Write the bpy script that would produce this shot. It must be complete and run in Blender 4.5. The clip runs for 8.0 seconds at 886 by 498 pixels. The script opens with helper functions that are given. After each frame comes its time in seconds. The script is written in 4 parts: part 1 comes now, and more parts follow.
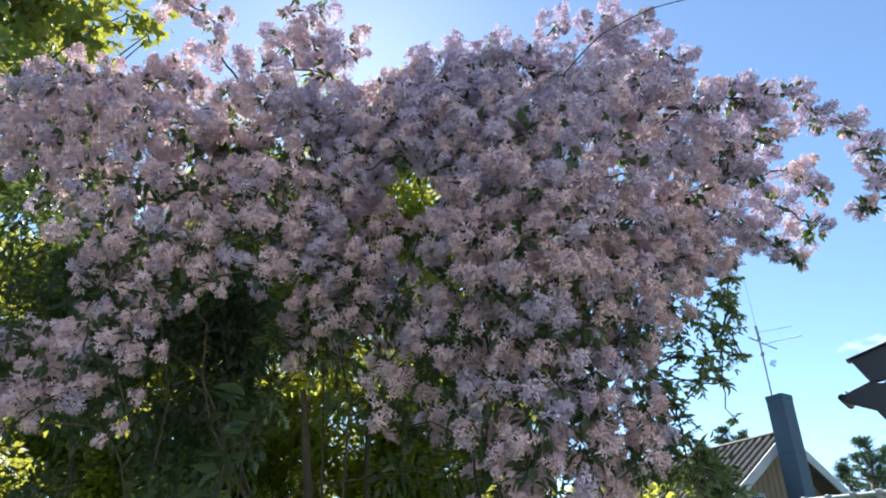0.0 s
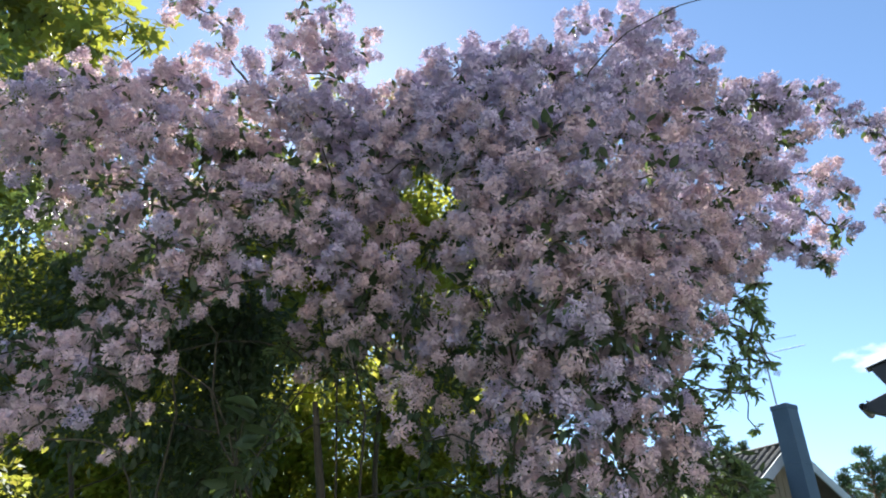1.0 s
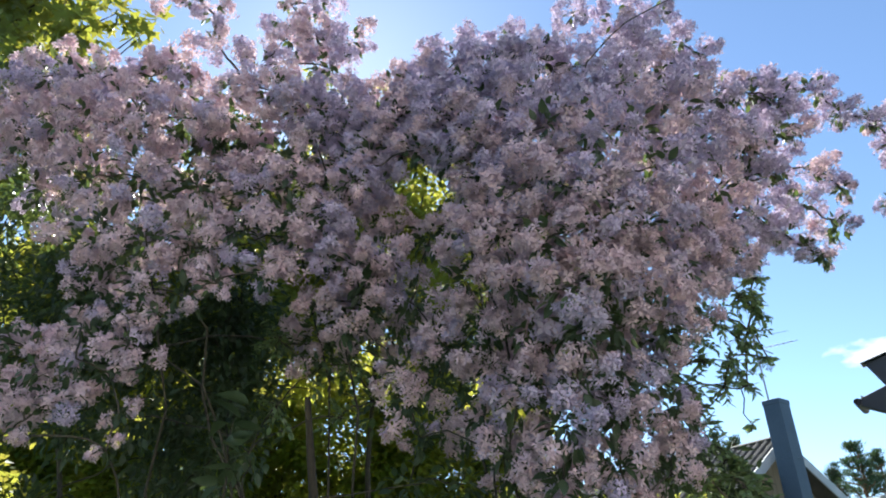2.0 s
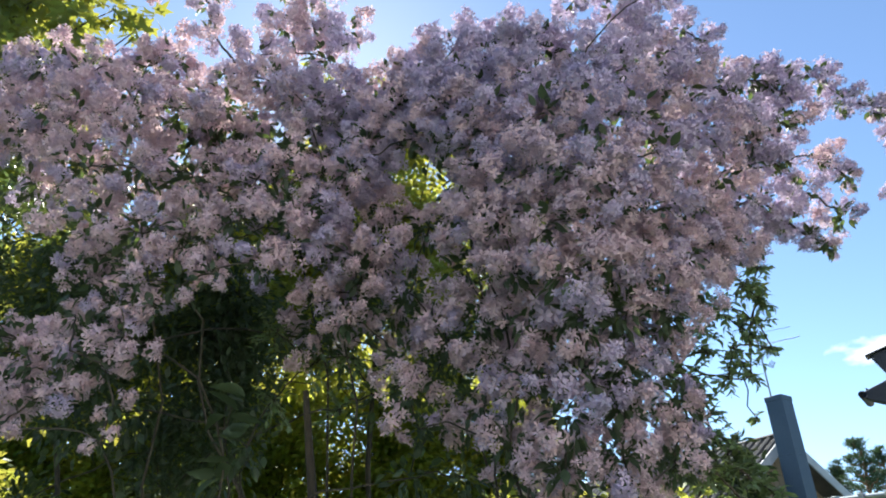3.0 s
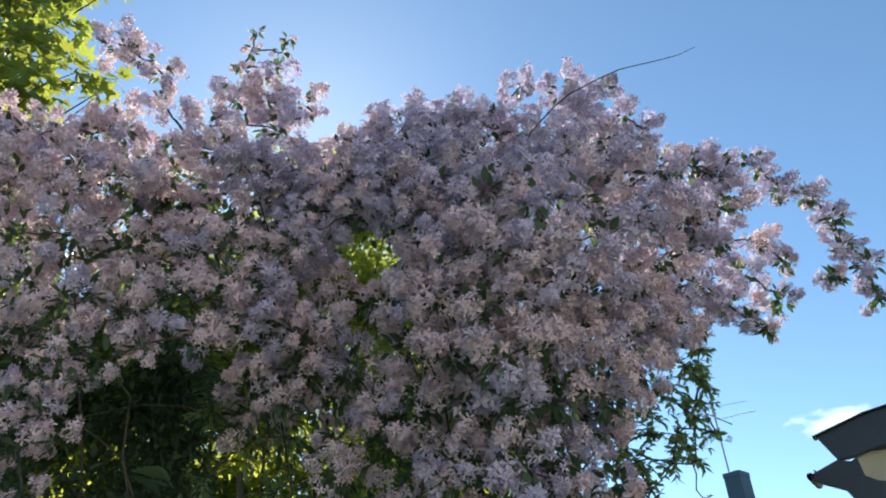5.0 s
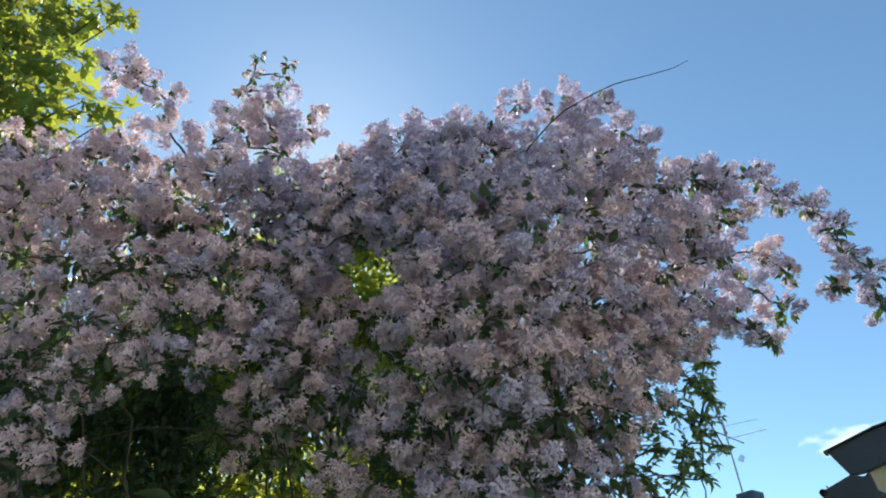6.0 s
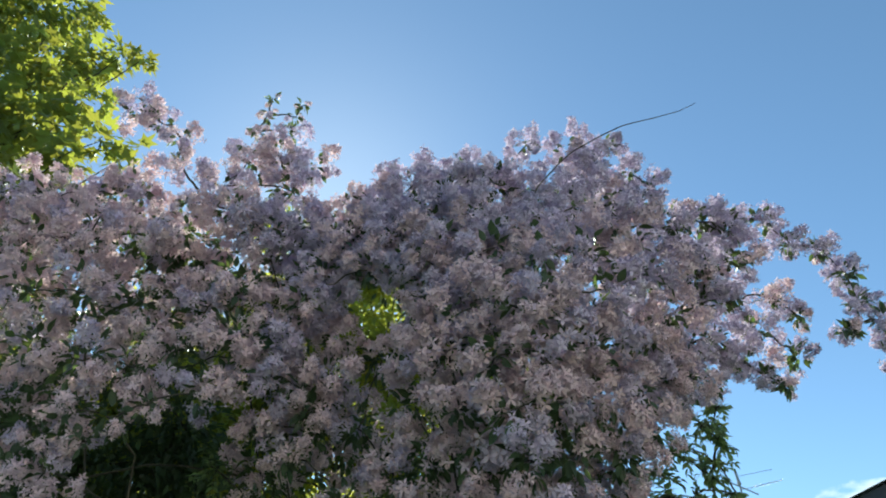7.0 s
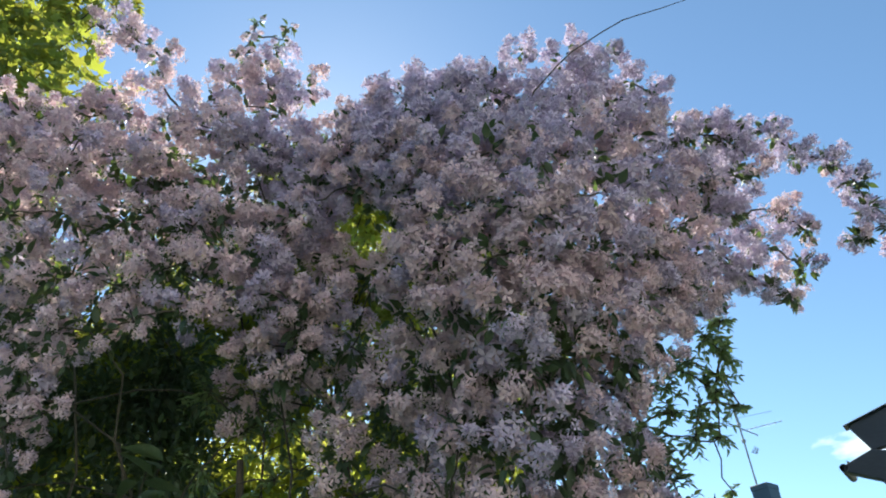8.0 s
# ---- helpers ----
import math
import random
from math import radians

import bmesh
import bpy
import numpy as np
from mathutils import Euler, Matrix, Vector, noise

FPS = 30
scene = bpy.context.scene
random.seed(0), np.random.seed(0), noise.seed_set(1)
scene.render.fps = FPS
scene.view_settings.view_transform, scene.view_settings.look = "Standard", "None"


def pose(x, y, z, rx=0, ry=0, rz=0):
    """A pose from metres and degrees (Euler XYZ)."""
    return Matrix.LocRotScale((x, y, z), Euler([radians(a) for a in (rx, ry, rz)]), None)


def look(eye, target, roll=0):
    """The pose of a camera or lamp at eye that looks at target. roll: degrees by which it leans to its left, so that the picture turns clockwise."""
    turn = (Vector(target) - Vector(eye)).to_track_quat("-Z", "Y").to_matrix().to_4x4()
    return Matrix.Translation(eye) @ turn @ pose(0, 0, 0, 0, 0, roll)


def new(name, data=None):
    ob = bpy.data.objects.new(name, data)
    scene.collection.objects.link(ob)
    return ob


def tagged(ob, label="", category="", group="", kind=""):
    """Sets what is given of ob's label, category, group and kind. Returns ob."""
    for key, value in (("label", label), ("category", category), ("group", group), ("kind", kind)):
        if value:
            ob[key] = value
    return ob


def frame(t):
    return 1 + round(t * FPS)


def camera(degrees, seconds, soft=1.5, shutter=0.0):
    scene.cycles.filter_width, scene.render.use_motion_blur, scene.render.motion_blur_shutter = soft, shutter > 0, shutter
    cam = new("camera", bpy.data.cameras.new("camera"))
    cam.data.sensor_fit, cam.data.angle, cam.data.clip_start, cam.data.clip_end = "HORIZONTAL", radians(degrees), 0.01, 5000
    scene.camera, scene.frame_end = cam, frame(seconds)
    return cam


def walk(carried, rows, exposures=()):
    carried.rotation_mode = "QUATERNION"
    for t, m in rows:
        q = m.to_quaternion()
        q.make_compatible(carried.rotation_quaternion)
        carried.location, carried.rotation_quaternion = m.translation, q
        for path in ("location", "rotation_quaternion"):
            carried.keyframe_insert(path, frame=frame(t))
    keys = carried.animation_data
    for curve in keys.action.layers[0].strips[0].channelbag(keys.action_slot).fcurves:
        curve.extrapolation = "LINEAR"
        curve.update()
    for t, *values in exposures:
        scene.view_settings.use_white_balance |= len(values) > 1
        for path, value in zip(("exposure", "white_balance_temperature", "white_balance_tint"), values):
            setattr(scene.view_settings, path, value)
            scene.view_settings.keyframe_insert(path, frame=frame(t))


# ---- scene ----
cam = camera(69.5, 8.0, soft=1.9, shutter=0.0)
PATH = [
    (0, (-0.045, 0.147, 1.587), (-0.013, 1.911, 2.529), 1),
    (0.5, (-0.118, 0.192, 1.591), (-0.080, 1.945, 2.554), 0.4),
    (1, (-0.156, 0.253, 1.611), (-0.110, 1.999, 2.585), 0.5),
    (1.5, (-0.175, 0.287, 1.626), (-0.119, 2.039, 2.589), 0.8),
    (2, (-0.163, 0.300, 1.626), (-0.095, 2.052, 2.587), 0.3),
    (3.3, (-0.152, 0.371, 1.603), (-0.092, 2.125, 2.562), -0.1),
    (3.5, (-0.165, 0.373, 1.621), (-0.125, 2.136, 2.564), -0.6),
    (4, (-0.145, 0.347, 1.658), (-0.083, 2.096, 2.626), -0.9),
    (4.5, (-0.070, 0.363, 1.667), (0.096, 2.042, 2.742), -1.1),
    (4.7, (-0.056, 0.348, 1.667), (0.113, 2.011, 2.766), -0.5),
    (5.8, (-0.055, 0.352, 1.648), (0.099, 1.944, 2.850), -1.3),
    (6, (-0.030, 0.357, 1.638), (0.116, 1.956, 2.831), -1.3),
    (6.5, (-0.022, 0.377, 1.619), (0.104, 1.906, 2.901), -1.4),
    (7, (-0.028, 0.365, 1.621), (0.086, 1.884, 2.917), 0),
    (7.5, (-0.028, 0.443, 1.564), (0.107, 2.026, 2.779), -0.7),
    (8, (0.018, 0.585, 1.529), (0.134, 2.183, 2.726), -0.9),
]
EXPOSURES = [(0, 1.40, 6150, 2), (3.5, 1.43, 6250, 4), (4.0, 1.44, 6150, 3), (4.5, 1.32, 6150, -2), (6, 1.11, 6200, -9), (7, 1.09, 6150, -11), (8, 1.30, 6250, -6)]
walk(cam, [(t, look(eye, target, roll)) for t, eye, target, roll in PATH], EXPOSURES)

# ---- world and sun ----
SUN_AZ, SUN_EL = radians(-10.0), radians(42.0)
world = bpy.data.worlds.new("sky")
scene.world = world
world.use_nodes = True
wn, wl = world.node_tree.nodes, world.node_tree.links
wn.clear()
sky = wn.new("ShaderNodeTexSky")
sky.sky_type, sky.sun_disc = "NISHITA", False
sky.sun_elevation, sky.sun_rotation = SUN_EL, SUN_AZ
sky.air_density, sky.dust_density, sky.ozone_density = 0.7, 0.10, 1.3
# small fair-weather clouds low over the roofs
co = wn.new("ShaderNodeTexCoord")
mapping = wn.new("ShaderNodeMapping")
mapping.inputs["Scale"].default_value = (30, 30, 75)
wl.new(co.outputs["Generated"], mapping.inputs["Vector"])
puffs = wn.new("ShaderNodeTexNoise")
puffs.inputs["Scale"].default_value, puffs.inputs["Detail"].default_value = 1.0, 6.0
wl.new(mapping.outputs["Vector"], puffs.inputs["Vector"])
CLOUD_AZ, CLOUD_EL = radians(38.3), radians(16.3)
to_cloud = Vector((math.sin(CLOUD_AZ) * math.cos(CLOUD_EL), math.cos(CLOUD_AZ) * math.cos(CLOUD_EL), math.sin(CLOUD_EL)))
diff = wn.new("ShaderNodeVectorMath")
diff.operation = "SUBTRACT"
diff.inputs[1].default_value = to_cloud
wl.new(co.outputs["Generated"], diff.inputs[0])
flat = wn.new("ShaderNodeVectorMath")
flat.operation = "MULTIPLY"
flat.inputs[1].default_value = (11, 11, 32)
wl.new(diff.outputs[0], flat.inputs[0])
length = wn.new("ShaderNodeVectorMath")
length.operation = "LENGTH"
wl.new(flat.outputs[0], length.inputs[0])
near = wn.new("ShaderNodeMapRange")
near.inputs["From Min"].default_value, near.inputs["From Max"].default_value = 1.3, 0.1
near.inputs["To Min"].default_value, near.inputs["To Max"].default_value = -0.5, 0.32
wl.new(length.outputs["Value"], near.inputs["Value"])
addp = wn.new("ShaderNodeMath")
addp.operation = "ADD"
wl.new(puffs.outputs["Fac"], addp.inputs[0])
wl.new(near.outputs["Result"], addp.inputs[1])
cover = wn.new("ShaderNodeMapRange")
cover.inputs["From Min"].default_value, cover.inputs["From Max"].default_value = 0.48, 0.95
wl.new(addp.outputs[0], cover.inputs["Value"])
blend = wn.new("ShaderNodeMix")
blend.data_type = "RGBA"
blend.inputs["B"].default_value = (6.5, 6.3, 6.4, 1)
wl.new(cover.outputs["Result"], blend.inputs["Factor"])
wl.new(sky.outputs[0], blend.inputs["A"])
bg = wn.new("ShaderNodeBackground")
bg.inputs["Strength"].default_value = 0.108
wl.new(blend.outputs["Result"], bg.inputs["Color"])
wo = wn.new("ShaderNodeOutputWorld")
wl.new(bg.outputs[0], wo.inputs["Surface"])

sun_data = bpy.data.lights.new("sun", "SUN")
sun_data.energy, sun_data.angle, sun_data.color = 5.0, radians(0.5), (1.0, 0.94, 0.84)
sun = new("sun", sun_data)
sun.matrix_world = look((-6, 20, 17), (-6 + math.sin(SUN_AZ + math.pi) * math.cos(SUN_EL), 20 + math.cos(SUN_AZ + math.pi) * math.cos(SUN_EL), 17 - math.sin(SUN_EL)))


# ---- materials ----
def material(name, colors, rough=0.7, metal=0.0, scale=8.0, fine=60.0, bump=0.3, translucent=None, share=0.35, spread=0.25, stretch=(1, 1, 1), pieces=False, spec=0.5):
    """colors: two base colours, mixed by coarse and fine noise; pieces: a value shift of its own for every piece or island."""
    m = bpy.data.materials.new(name)
    m.use_nodes = True
    n, l = m.node_tree.nodes, m.node_tree.links
    bsdf, out = n["Principled BSDF"], n["Material Output"]
    bsdf.inputs["Roughness"].default_value, bsdf.inputs["Metallic"].default_value = rough, metal
    bsdf.inputs["Specular IOR Level"].default_value = spec
    tc = n.new("ShaderNodeTexCoord")
    mp = n.new("ShaderNodeMapping")
    mp.inputs["Scale"].default_value = stretch
    l.new(tc.outputs["Object"], mp.inputs["Vector"])
    big, small = n.new("ShaderNodeTexNoise"), n.new("ShaderNodeTexNoise")
    big.inputs["Scale"].default_value, small.inputs["Scale"].default_value = scale, fine
    big.inputs["Detail"].default_value = small.inputs["Detail"].default_value = 4
    for k in (big, small):
        l.new(mp.outputs["Vector"], k.inputs["Vector"])
    add = n.new("ShaderNodeMath")
    add.operation = "MULTIPLY_ADD"
    add.inputs[1].default_value, add.inputs[2].default_value = 0.45, 0.0
    l.new(small.outputs["Fac"], add.inputs[0])
    add2 = n.new("ShaderNodeMath")
    add2.operation = "MULTIPLY_ADD"
    add2.inputs[1].default_value = 0.55
    l.new(big.outputs["Fac"], add2.inputs[0])
    l.new(add.outputs[0], add2.inputs[2])
    ramp = n.new("ShaderNodeMapRange")
    ramp.inputs["From Min"].default_value, ramp.inputs["From Max"].default_value = 0.36, 0.64
    l.new(add2.outputs[0], ramp.inputs["Value"])
    mix = n.new("ShaderNodeMix")
    mix.data_type = "RGBA"
    mix.inputs["A"].default_value, mix.inputs["B"].default_value = (*colors[0], 1), (*colors[1], 1)
    l.new(ramp.outputs["Result"], mix.inputs["Factor"])
    color = mix.outputs["Result"]
    hsv = None
    if pieces:
        hsv = n.new("ShaderNodeHueSaturation")
        info = n.new("ShaderNodeObjectInfo")
        geo = n.new("ShaderNodeNewGeometry")
        both = n.new("ShaderNodeMath")
        both.operation = "ADD"
        l.new(info.outputs["Random"], both.inputs[0])
        l.new(geo.outputs["Random Per Island"], both.inputs[1])
        val = n.new("ShaderNodeMapRange")
        val.inputs["From Max"].default_value = 2.0
        val.inputs["To Min"].default_value, val.inputs["To Max"].default_value = 1 - spread, 1 + spread
        l.new(both.outputs[0], val.inputs["Value"])
        l.new(val.outputs["Result"], hsv.inputs["Value"])
        hue = n.new("ShaderNodeMapRange")
        hue.inputs["To Min"].default_value, hue.inputs["To Max"].default_value = 0.485, 0.515
        l.new(geo.outputs["Random Per Island"], hue.inputs["Value"])
        l.new(hue.outputs["Result"], hsv.inputs["Hue"])
        l.new(color, hsv.inputs["Color"])
        color = hsv.outputs["Color"]
    l.new(color, bsdf.inputs["Base Color"])
    if bump:
        bp = n.new("ShaderNodeBump")
        bp.inputs["Strength"].default_value, bp.inputs["Distance"].default_value = bump, 0.01
        l.new(add2.outputs[0], bp.inputs["Height"])
        l.new(bp.outputs["Normal"], bsdf.inputs["Normal"])
    if translucent:
        tr = n.new("ShaderNodeBsdfTranslucent")
        if hsv:
            tint = n.new("ShaderNodeHueSaturation")
            tint.inputs["Color"].default_value = (*translucent, 1)
            l.new(val.outputs["Result"], tint.inputs["Value"])
            l.new(hue.outputs["Result"], tint.inputs["Hue"])
            l.new(tint.outputs["Color"], tr.inputs["Color"])
        else:
            tr.inputs["Color"].default_value = (*translucent, 1)
        ms = n.new("ShaderNodeMixShader")
        ms.inputs[0].default_value = share
        l.new(bsdf.outputs[0], ms.inputs[1])
        l.new(tr.outputs[0], ms.inputs[2])
        l.new(ms.outputs[0], out.inputs["Surface"])
    return m


# bluish petals take in the sky haze, faded pinkish ones the warmer light
PETAL = material("fresh lilac petal with blue haze tint", ((0.40, 0.345, 0.48), (0.60, 0.515, 0.67)), 0.75, scale=9, fine=300, bump=0, translucent=(0.74, 0.60, 0.76), share=0.30, spread=0.2, pieces=True, spec=0.2)
WARM_FADED_PETAL = material("faded lilac petal with warm light tint", ((0.465, 0.36, 0.425), (0.68, 0.535, 0.61)), 0.78, scale=9, fine=300, bump=0, translucent=(0.84, 0.62, 0.64), share=0.32, spread=0.22, pieces=True, spec=0.2)
LEAF = material("lilac leaf", ((0.034, 0.052, 0.036), (0.058, 0.084, 0.055)), 0.5, scale=20, fine=160, bump=0.2, translucent=(0.26, 0.34, 0.08), share=0.22, spread=0.35, pieces=True, spec=0.35)
# lighter copy of the lilac leaf, with haze and sky light in its colour
HAZE_LEAF = material("lilac leaf lightened for haze", ((0.09, 0.135, 0.09), (0.14, 0.19, 0.12)), 0.45, scale=20, fine=160, bump=0.2, translucent=(0.42, 0.52, 0.12), share=0.35, spread=0.35, pieces=True, spec=0.5)
MAPLE_LEAF = material("maple leaf", ((0.06, 0.10, 0.055), (0.10, 0.15, 0.075)), 0.65, scale=12, fine=120, bump=0.2, translucent=(0.64, 0.62, 0.08), share=0.32, spread=0.3, pieces=True, spec=0.35)
SHRUB_LEAF = material("shrub leaf", ((0.05, 0.10, 0.02), (0.09, 0.15, 0.03)), 0.55, scale=12, fine=120, bump=0.2, translucent=(0.64, 0.62, 0.10), share=0.42, spread=0.35, pieces=True, spec=0.3)
NEEDLE = material("pine needles", ((0.025, 0.05, 0.025), (0.05, 0.085, 0.04)), 0.7, scale=3, fine=40, bump=0, translucent=(0.10, 0.16, 0.05), share=0.15, spread=0.35, pieces=True)
BARK = material("lilac bark", ((0.03, 0.025, 0.02), (0.08, 0.065, 0.05)), 0.9, scale=14, fine=90, bump=0.7, stretch=(1, 1, 0.25))
PINE_BARK = material("pine bark", ((0.12, 0.06, 0.035), (0.26, 0.14, 0.08)), 0.9, scale=5, fine=40, bump=0.7, stretch=(1, 1, 0.3))
GRASS = material("lawn grass", ((0.03, 0.06, 0.016), (0.095, 0.125, 0.04)), 0.9, scale=0.8, fine=45, bump=0.5)
CHIMNEY_METAL = material("blue-grey sheet metal", ((0.032, 0.055, 0.088), (0.05, 0.075, 0.112)), 0.55, metal=0.2, scale=2.5, fine=35, bump=0.08)
ROOF_TILE = material("dark roof tile", ((0.06, 0.055, 0.055), (0.13, 0.11, 0.10)), 0.8, scale=4, fine=50, bump=0.4, pieces=True, spread=0.25)
BEIGE_WOOD = material("beige weatherboard", ((0.23, 0.16, 0.11), (0.31, 0.22, 0.15)), 0.75, scale=3, fine=60, bump=0.25, stretch=(1, 1, 0.15), pieces=True, spread=0.08)
GREY_TRIM = material("pale grey painted board", ((0.34, 0.35, 0.37), (0.46, 0.47, 0.49)), 0.6, scale=4, fine=70, bump=0.2)
DARK_TRIM = material("dark blue-grey painted board", ((0.018, 0.026, 0.045), (0.03, 0.042, 0.066)), 0.6, scale=4, fine=70, bump=0.25, stretch=(0.3, 1, 1))
CREAM_WALL = material("cream painted render", ((0.34, 0.30, 0.24), (0.42, 0.38, 0.31)), 0.85, scale=3, fine=90, bump=0.3)
# pale so that the added wall behind the camera throws light on the bush
BOUNCE_RENDER = material("pale bounce wall render", ((0.68, 0.62, 0.55), (0.78, 0.72, 0.64)), 0.85, scale=3, fine=90, bump=0.3)
GALVANISED = material("galvanised metal", ((0.26, 0.28, 0.30), (0.40, 0.42, 0.44)), 0.45, metal=0.6, scale=9, fine=80, bump=0.1)
ANTENNA_METAL = material("weathered aluminium", ((0.16, 0.17, 0.19), (0.28, 0.29, 0.31)), 0.5, metal=0.5, scale=12, fine=90, bump=0.1)
GLASS_DARK = material("window glass", ((0.02, 0.03, 0.04), (0.03, 0.04, 0.05)), 0.05, scale=2, fine=20, bump=0)


# ---- building helpers ----
def part(name, data, mat, parent=None, label=""):
    """Links a bmesh or a mesh as one object under parent."""
    if isinstance(data, bmesh.types.BMesh):
        me = bpy.data.meshes.new(name)
        data.to_mesh(me)
        data.free()
    else:
        me = data
    if mat and not me.materials:
        me.materials.append(mat)
    ob = new(name, me)
    if parent:
        ob.parent = parent
    return tagged(ob, label)


def base(name, at, label, category, group="", kind=""):
    ob = new(name)
    ob.empty_display_size = 0.2
    ob.location = at
    return tagged(ob, label, category, group, kind)


def mesh_of(name, verts, faces, mat=None, smooth=False):
    """A mesh from arrays: verts (n, 3), faces (m, k)."""
    me = bpy.data.meshes.new(name)
    verts, faces = np.asarray(verts, dtype=np.float32), np.asarray(faces, dtype=np.int32)
    m, k = faces.shape
    me.vertices.add(len(verts))
    me.vertices.foreach_set("co", verts.ravel())
    me.loops.add(m * k)
    me.loops.foreach_set("vertex_index", faces.ravel())
    me.polygons.add(m)
    me.polygons.foreach_set("loop_start", np.arange(0, m * k, k, dtype=np.int32))
    me.polygons.foreach_set("loop_total", np.full(m, k, dtype=np.int32))
    if smooth:
        me.polygons.foreach_set("use_smooth", np.ones(m, dtype=bool))
    me.update(calc_edges=True)
    if mat:
        me.materials.append(mat)
    return me


def scatter(name, kinds, poses, mat, smooth=False):
    """One mesh of many copies: kinds is a list of (verts, faces), poses a list of (kind, 4x4 array)."""
    vs, fs, n = [], [], 0
    for k, m in poses:
        v, f = kinds[k]
        vs.append(v @ m[:3, :3].T + m[:3, 3])
        fs.append(f + n)
        n += len(v)
    return mesh_of(name, np.concatenate(vs), np.concatenate(fs), mat, smooth)


def aim(at, way, spin, size):
    """A 4x4 array whose z axis goes along way."""
    z = np.asarray(way, float)
    z = z / (np.linalg.norm(z) + 1e-9)
    a = np.array((0.0, 0.0, 1.0)) if abs(z[2]) < 0.95 else np.array((1.0, 0.0, 0.0))
    x = np.cross(a, z)
    x /= np.linalg.norm(x)
    y = np.cross(z, x)
    c, s = math.cos(spin), math.sin(spin)
    m = np.eye(4)
    m[:3, 0], m[:3, 1], m[:3, 2] = (c * x + s * y) * size, (c * y - s * x) * size, z * size
    m[:3, 3] = at
    return m


def tube(points, radii, sides=7):
    """Verts and quad faces of a tapered tube along points."""
    pts = np.asarray(points, float)
    vs, fs = [], []
    for i, p in enumerate(pts):
        d = pts[min(i + 1, len(pts) - 1)] - pts[max(i - 1, 0)]
        m = aim(p, d, 0, 1)
        for k in range(sides):
            a = 2 * math.pi * k / sides
            vs.append(p + radii[i] * (math.cos(a) * m[:3, 0] + math.sin(a) * m[:3, 1]))
    for i in range(len(pts) - 1):
        for k in range(sides):
            a, b = i * sides + k, i * sides + (k + 1) % sides
            fs.append((a, b, b + sides, a + sides))
    return np.array(vs), np.array(fs)


def bend(a, b, rise, rng, steps=7, wobble=0.03):
    """A natural curve from a to b that first climbs, then leans over."""
    a, b = np.asarray(a, float), np.asarray(b, float)
    mid = (a + b) / 2 + np.array((0, 0, rise))
    out = []
    for i in range(steps):
        t = i / (steps - 1)
        p = (1 - t) ** 2 * a + 2 * t * (1 - t) * mid + t * t * b
        if 0 < i < steps - 1:
            p = p + rng.normal(0, wobble, 3)
        out.append(p)
    return out


def box(bm, lo, hi, bevel=0.0):
    r = bmesh.ops.create_cube(bm, size=1.0)
    for v in r["verts"]:
        v.co = Vector([lo[i] + (v.co[i] + 0.5) * (hi[i] - lo[i]) for i in range(3)])
    if bevel:
        edges = list({e for v in r["verts"] for e in v.link_edges})
        bmesh.ops.bevel(bm, geom=edges, offset=bevel, segments=1, affect="EDGES")
    return r


def slab(outline, depth):
    """A bmesh prism: outline points (x, z) in the plane y = 0, thickened to y = depth."""
    bm = bmesh.new()
    a = [bm.verts.new((x, 0, z)) for x, z in outline]
    b = [bm.verts.new((x, depth, z)) for x, z in outline]
    bm.faces.new(a)
    bm.faces.new(b[::-1])
    for i in range(len(a)):
        j = (i + 1) % len(a)
        bm.faces.new((a[j], a[i], b[i], b[j]))
    bmesh.ops.recalc_face_normals(bm, faces=bm.faces)
    bmesh.ops.bevel(bm, geom=list(bm.edges), offset=0.004, segments=1, affect="EDGES")
    return bm


# ---- ground ----
def lawn():
    n, size = 60, 1500.0
    u = np.linspace(-1, 1, n)
    g = np.sign(u) * np.abs(u) ** 4 * size
    xs, ys = np.meshgrid(g, g)
    zs = 0.03 * np.sin(xs * 1.7) * np.cos(ys * 1.3) * (np.abs(xs) < 30) * (np.abs(ys) < 30) - 0.03
    v = np.stack((xs.ravel(), ys.ravel(), zs.ravel()), 1)
    i = np.arange((n - 1) * n).reshape(n - 1, n)[:, :-1].ravel()
    f = np.stack((i, i + 1, i + n + 1, i + n), 1)
    ob = part("ground", mesh_of("ground", v, f, GRASS, True), None)
    tagged(ob, "mown green lawn with uneven patches", "ground", kind="structure")


lawn()


def bounce_wall():
    """Unseen wall added to close the garden behind the camera and bounce sunlight."""
    bm = bmesh.new()
    box(bm, (-3.5, -5.1, -0.1), (12, -4.8, 5.2), 0.01)
    tagged(part("unseen_bounce_wall", bm, BOUNCE_RENDER), "plain pale cream wall, unseen, added to close the garden and bounce sunlight", "wall", kind="structure")


bounce_wall()


# ---- lilac ----
def floret_shape():
    """Four pointed petals round a small throat; z is the way it faces."""
    v, f = [(0, 0, -0.22)], []
    for k in range(4):
        a = k * math.pi / 2
        c, s = math.cos(a), math.sin(a)
        for r, side, z in ((0.56, 0.27, 0.10), (1.15, 0.0, 0.12), (0.56, -0.27, 0.10)):
            v.append((c * r - s * side, s * r + c * side, z))
        f.append((0, 3 * k + 3, 3 * k + 2, 3 * k + 1))
    return np.array(v, float), np.array(f)


FLORET = floret_shape()


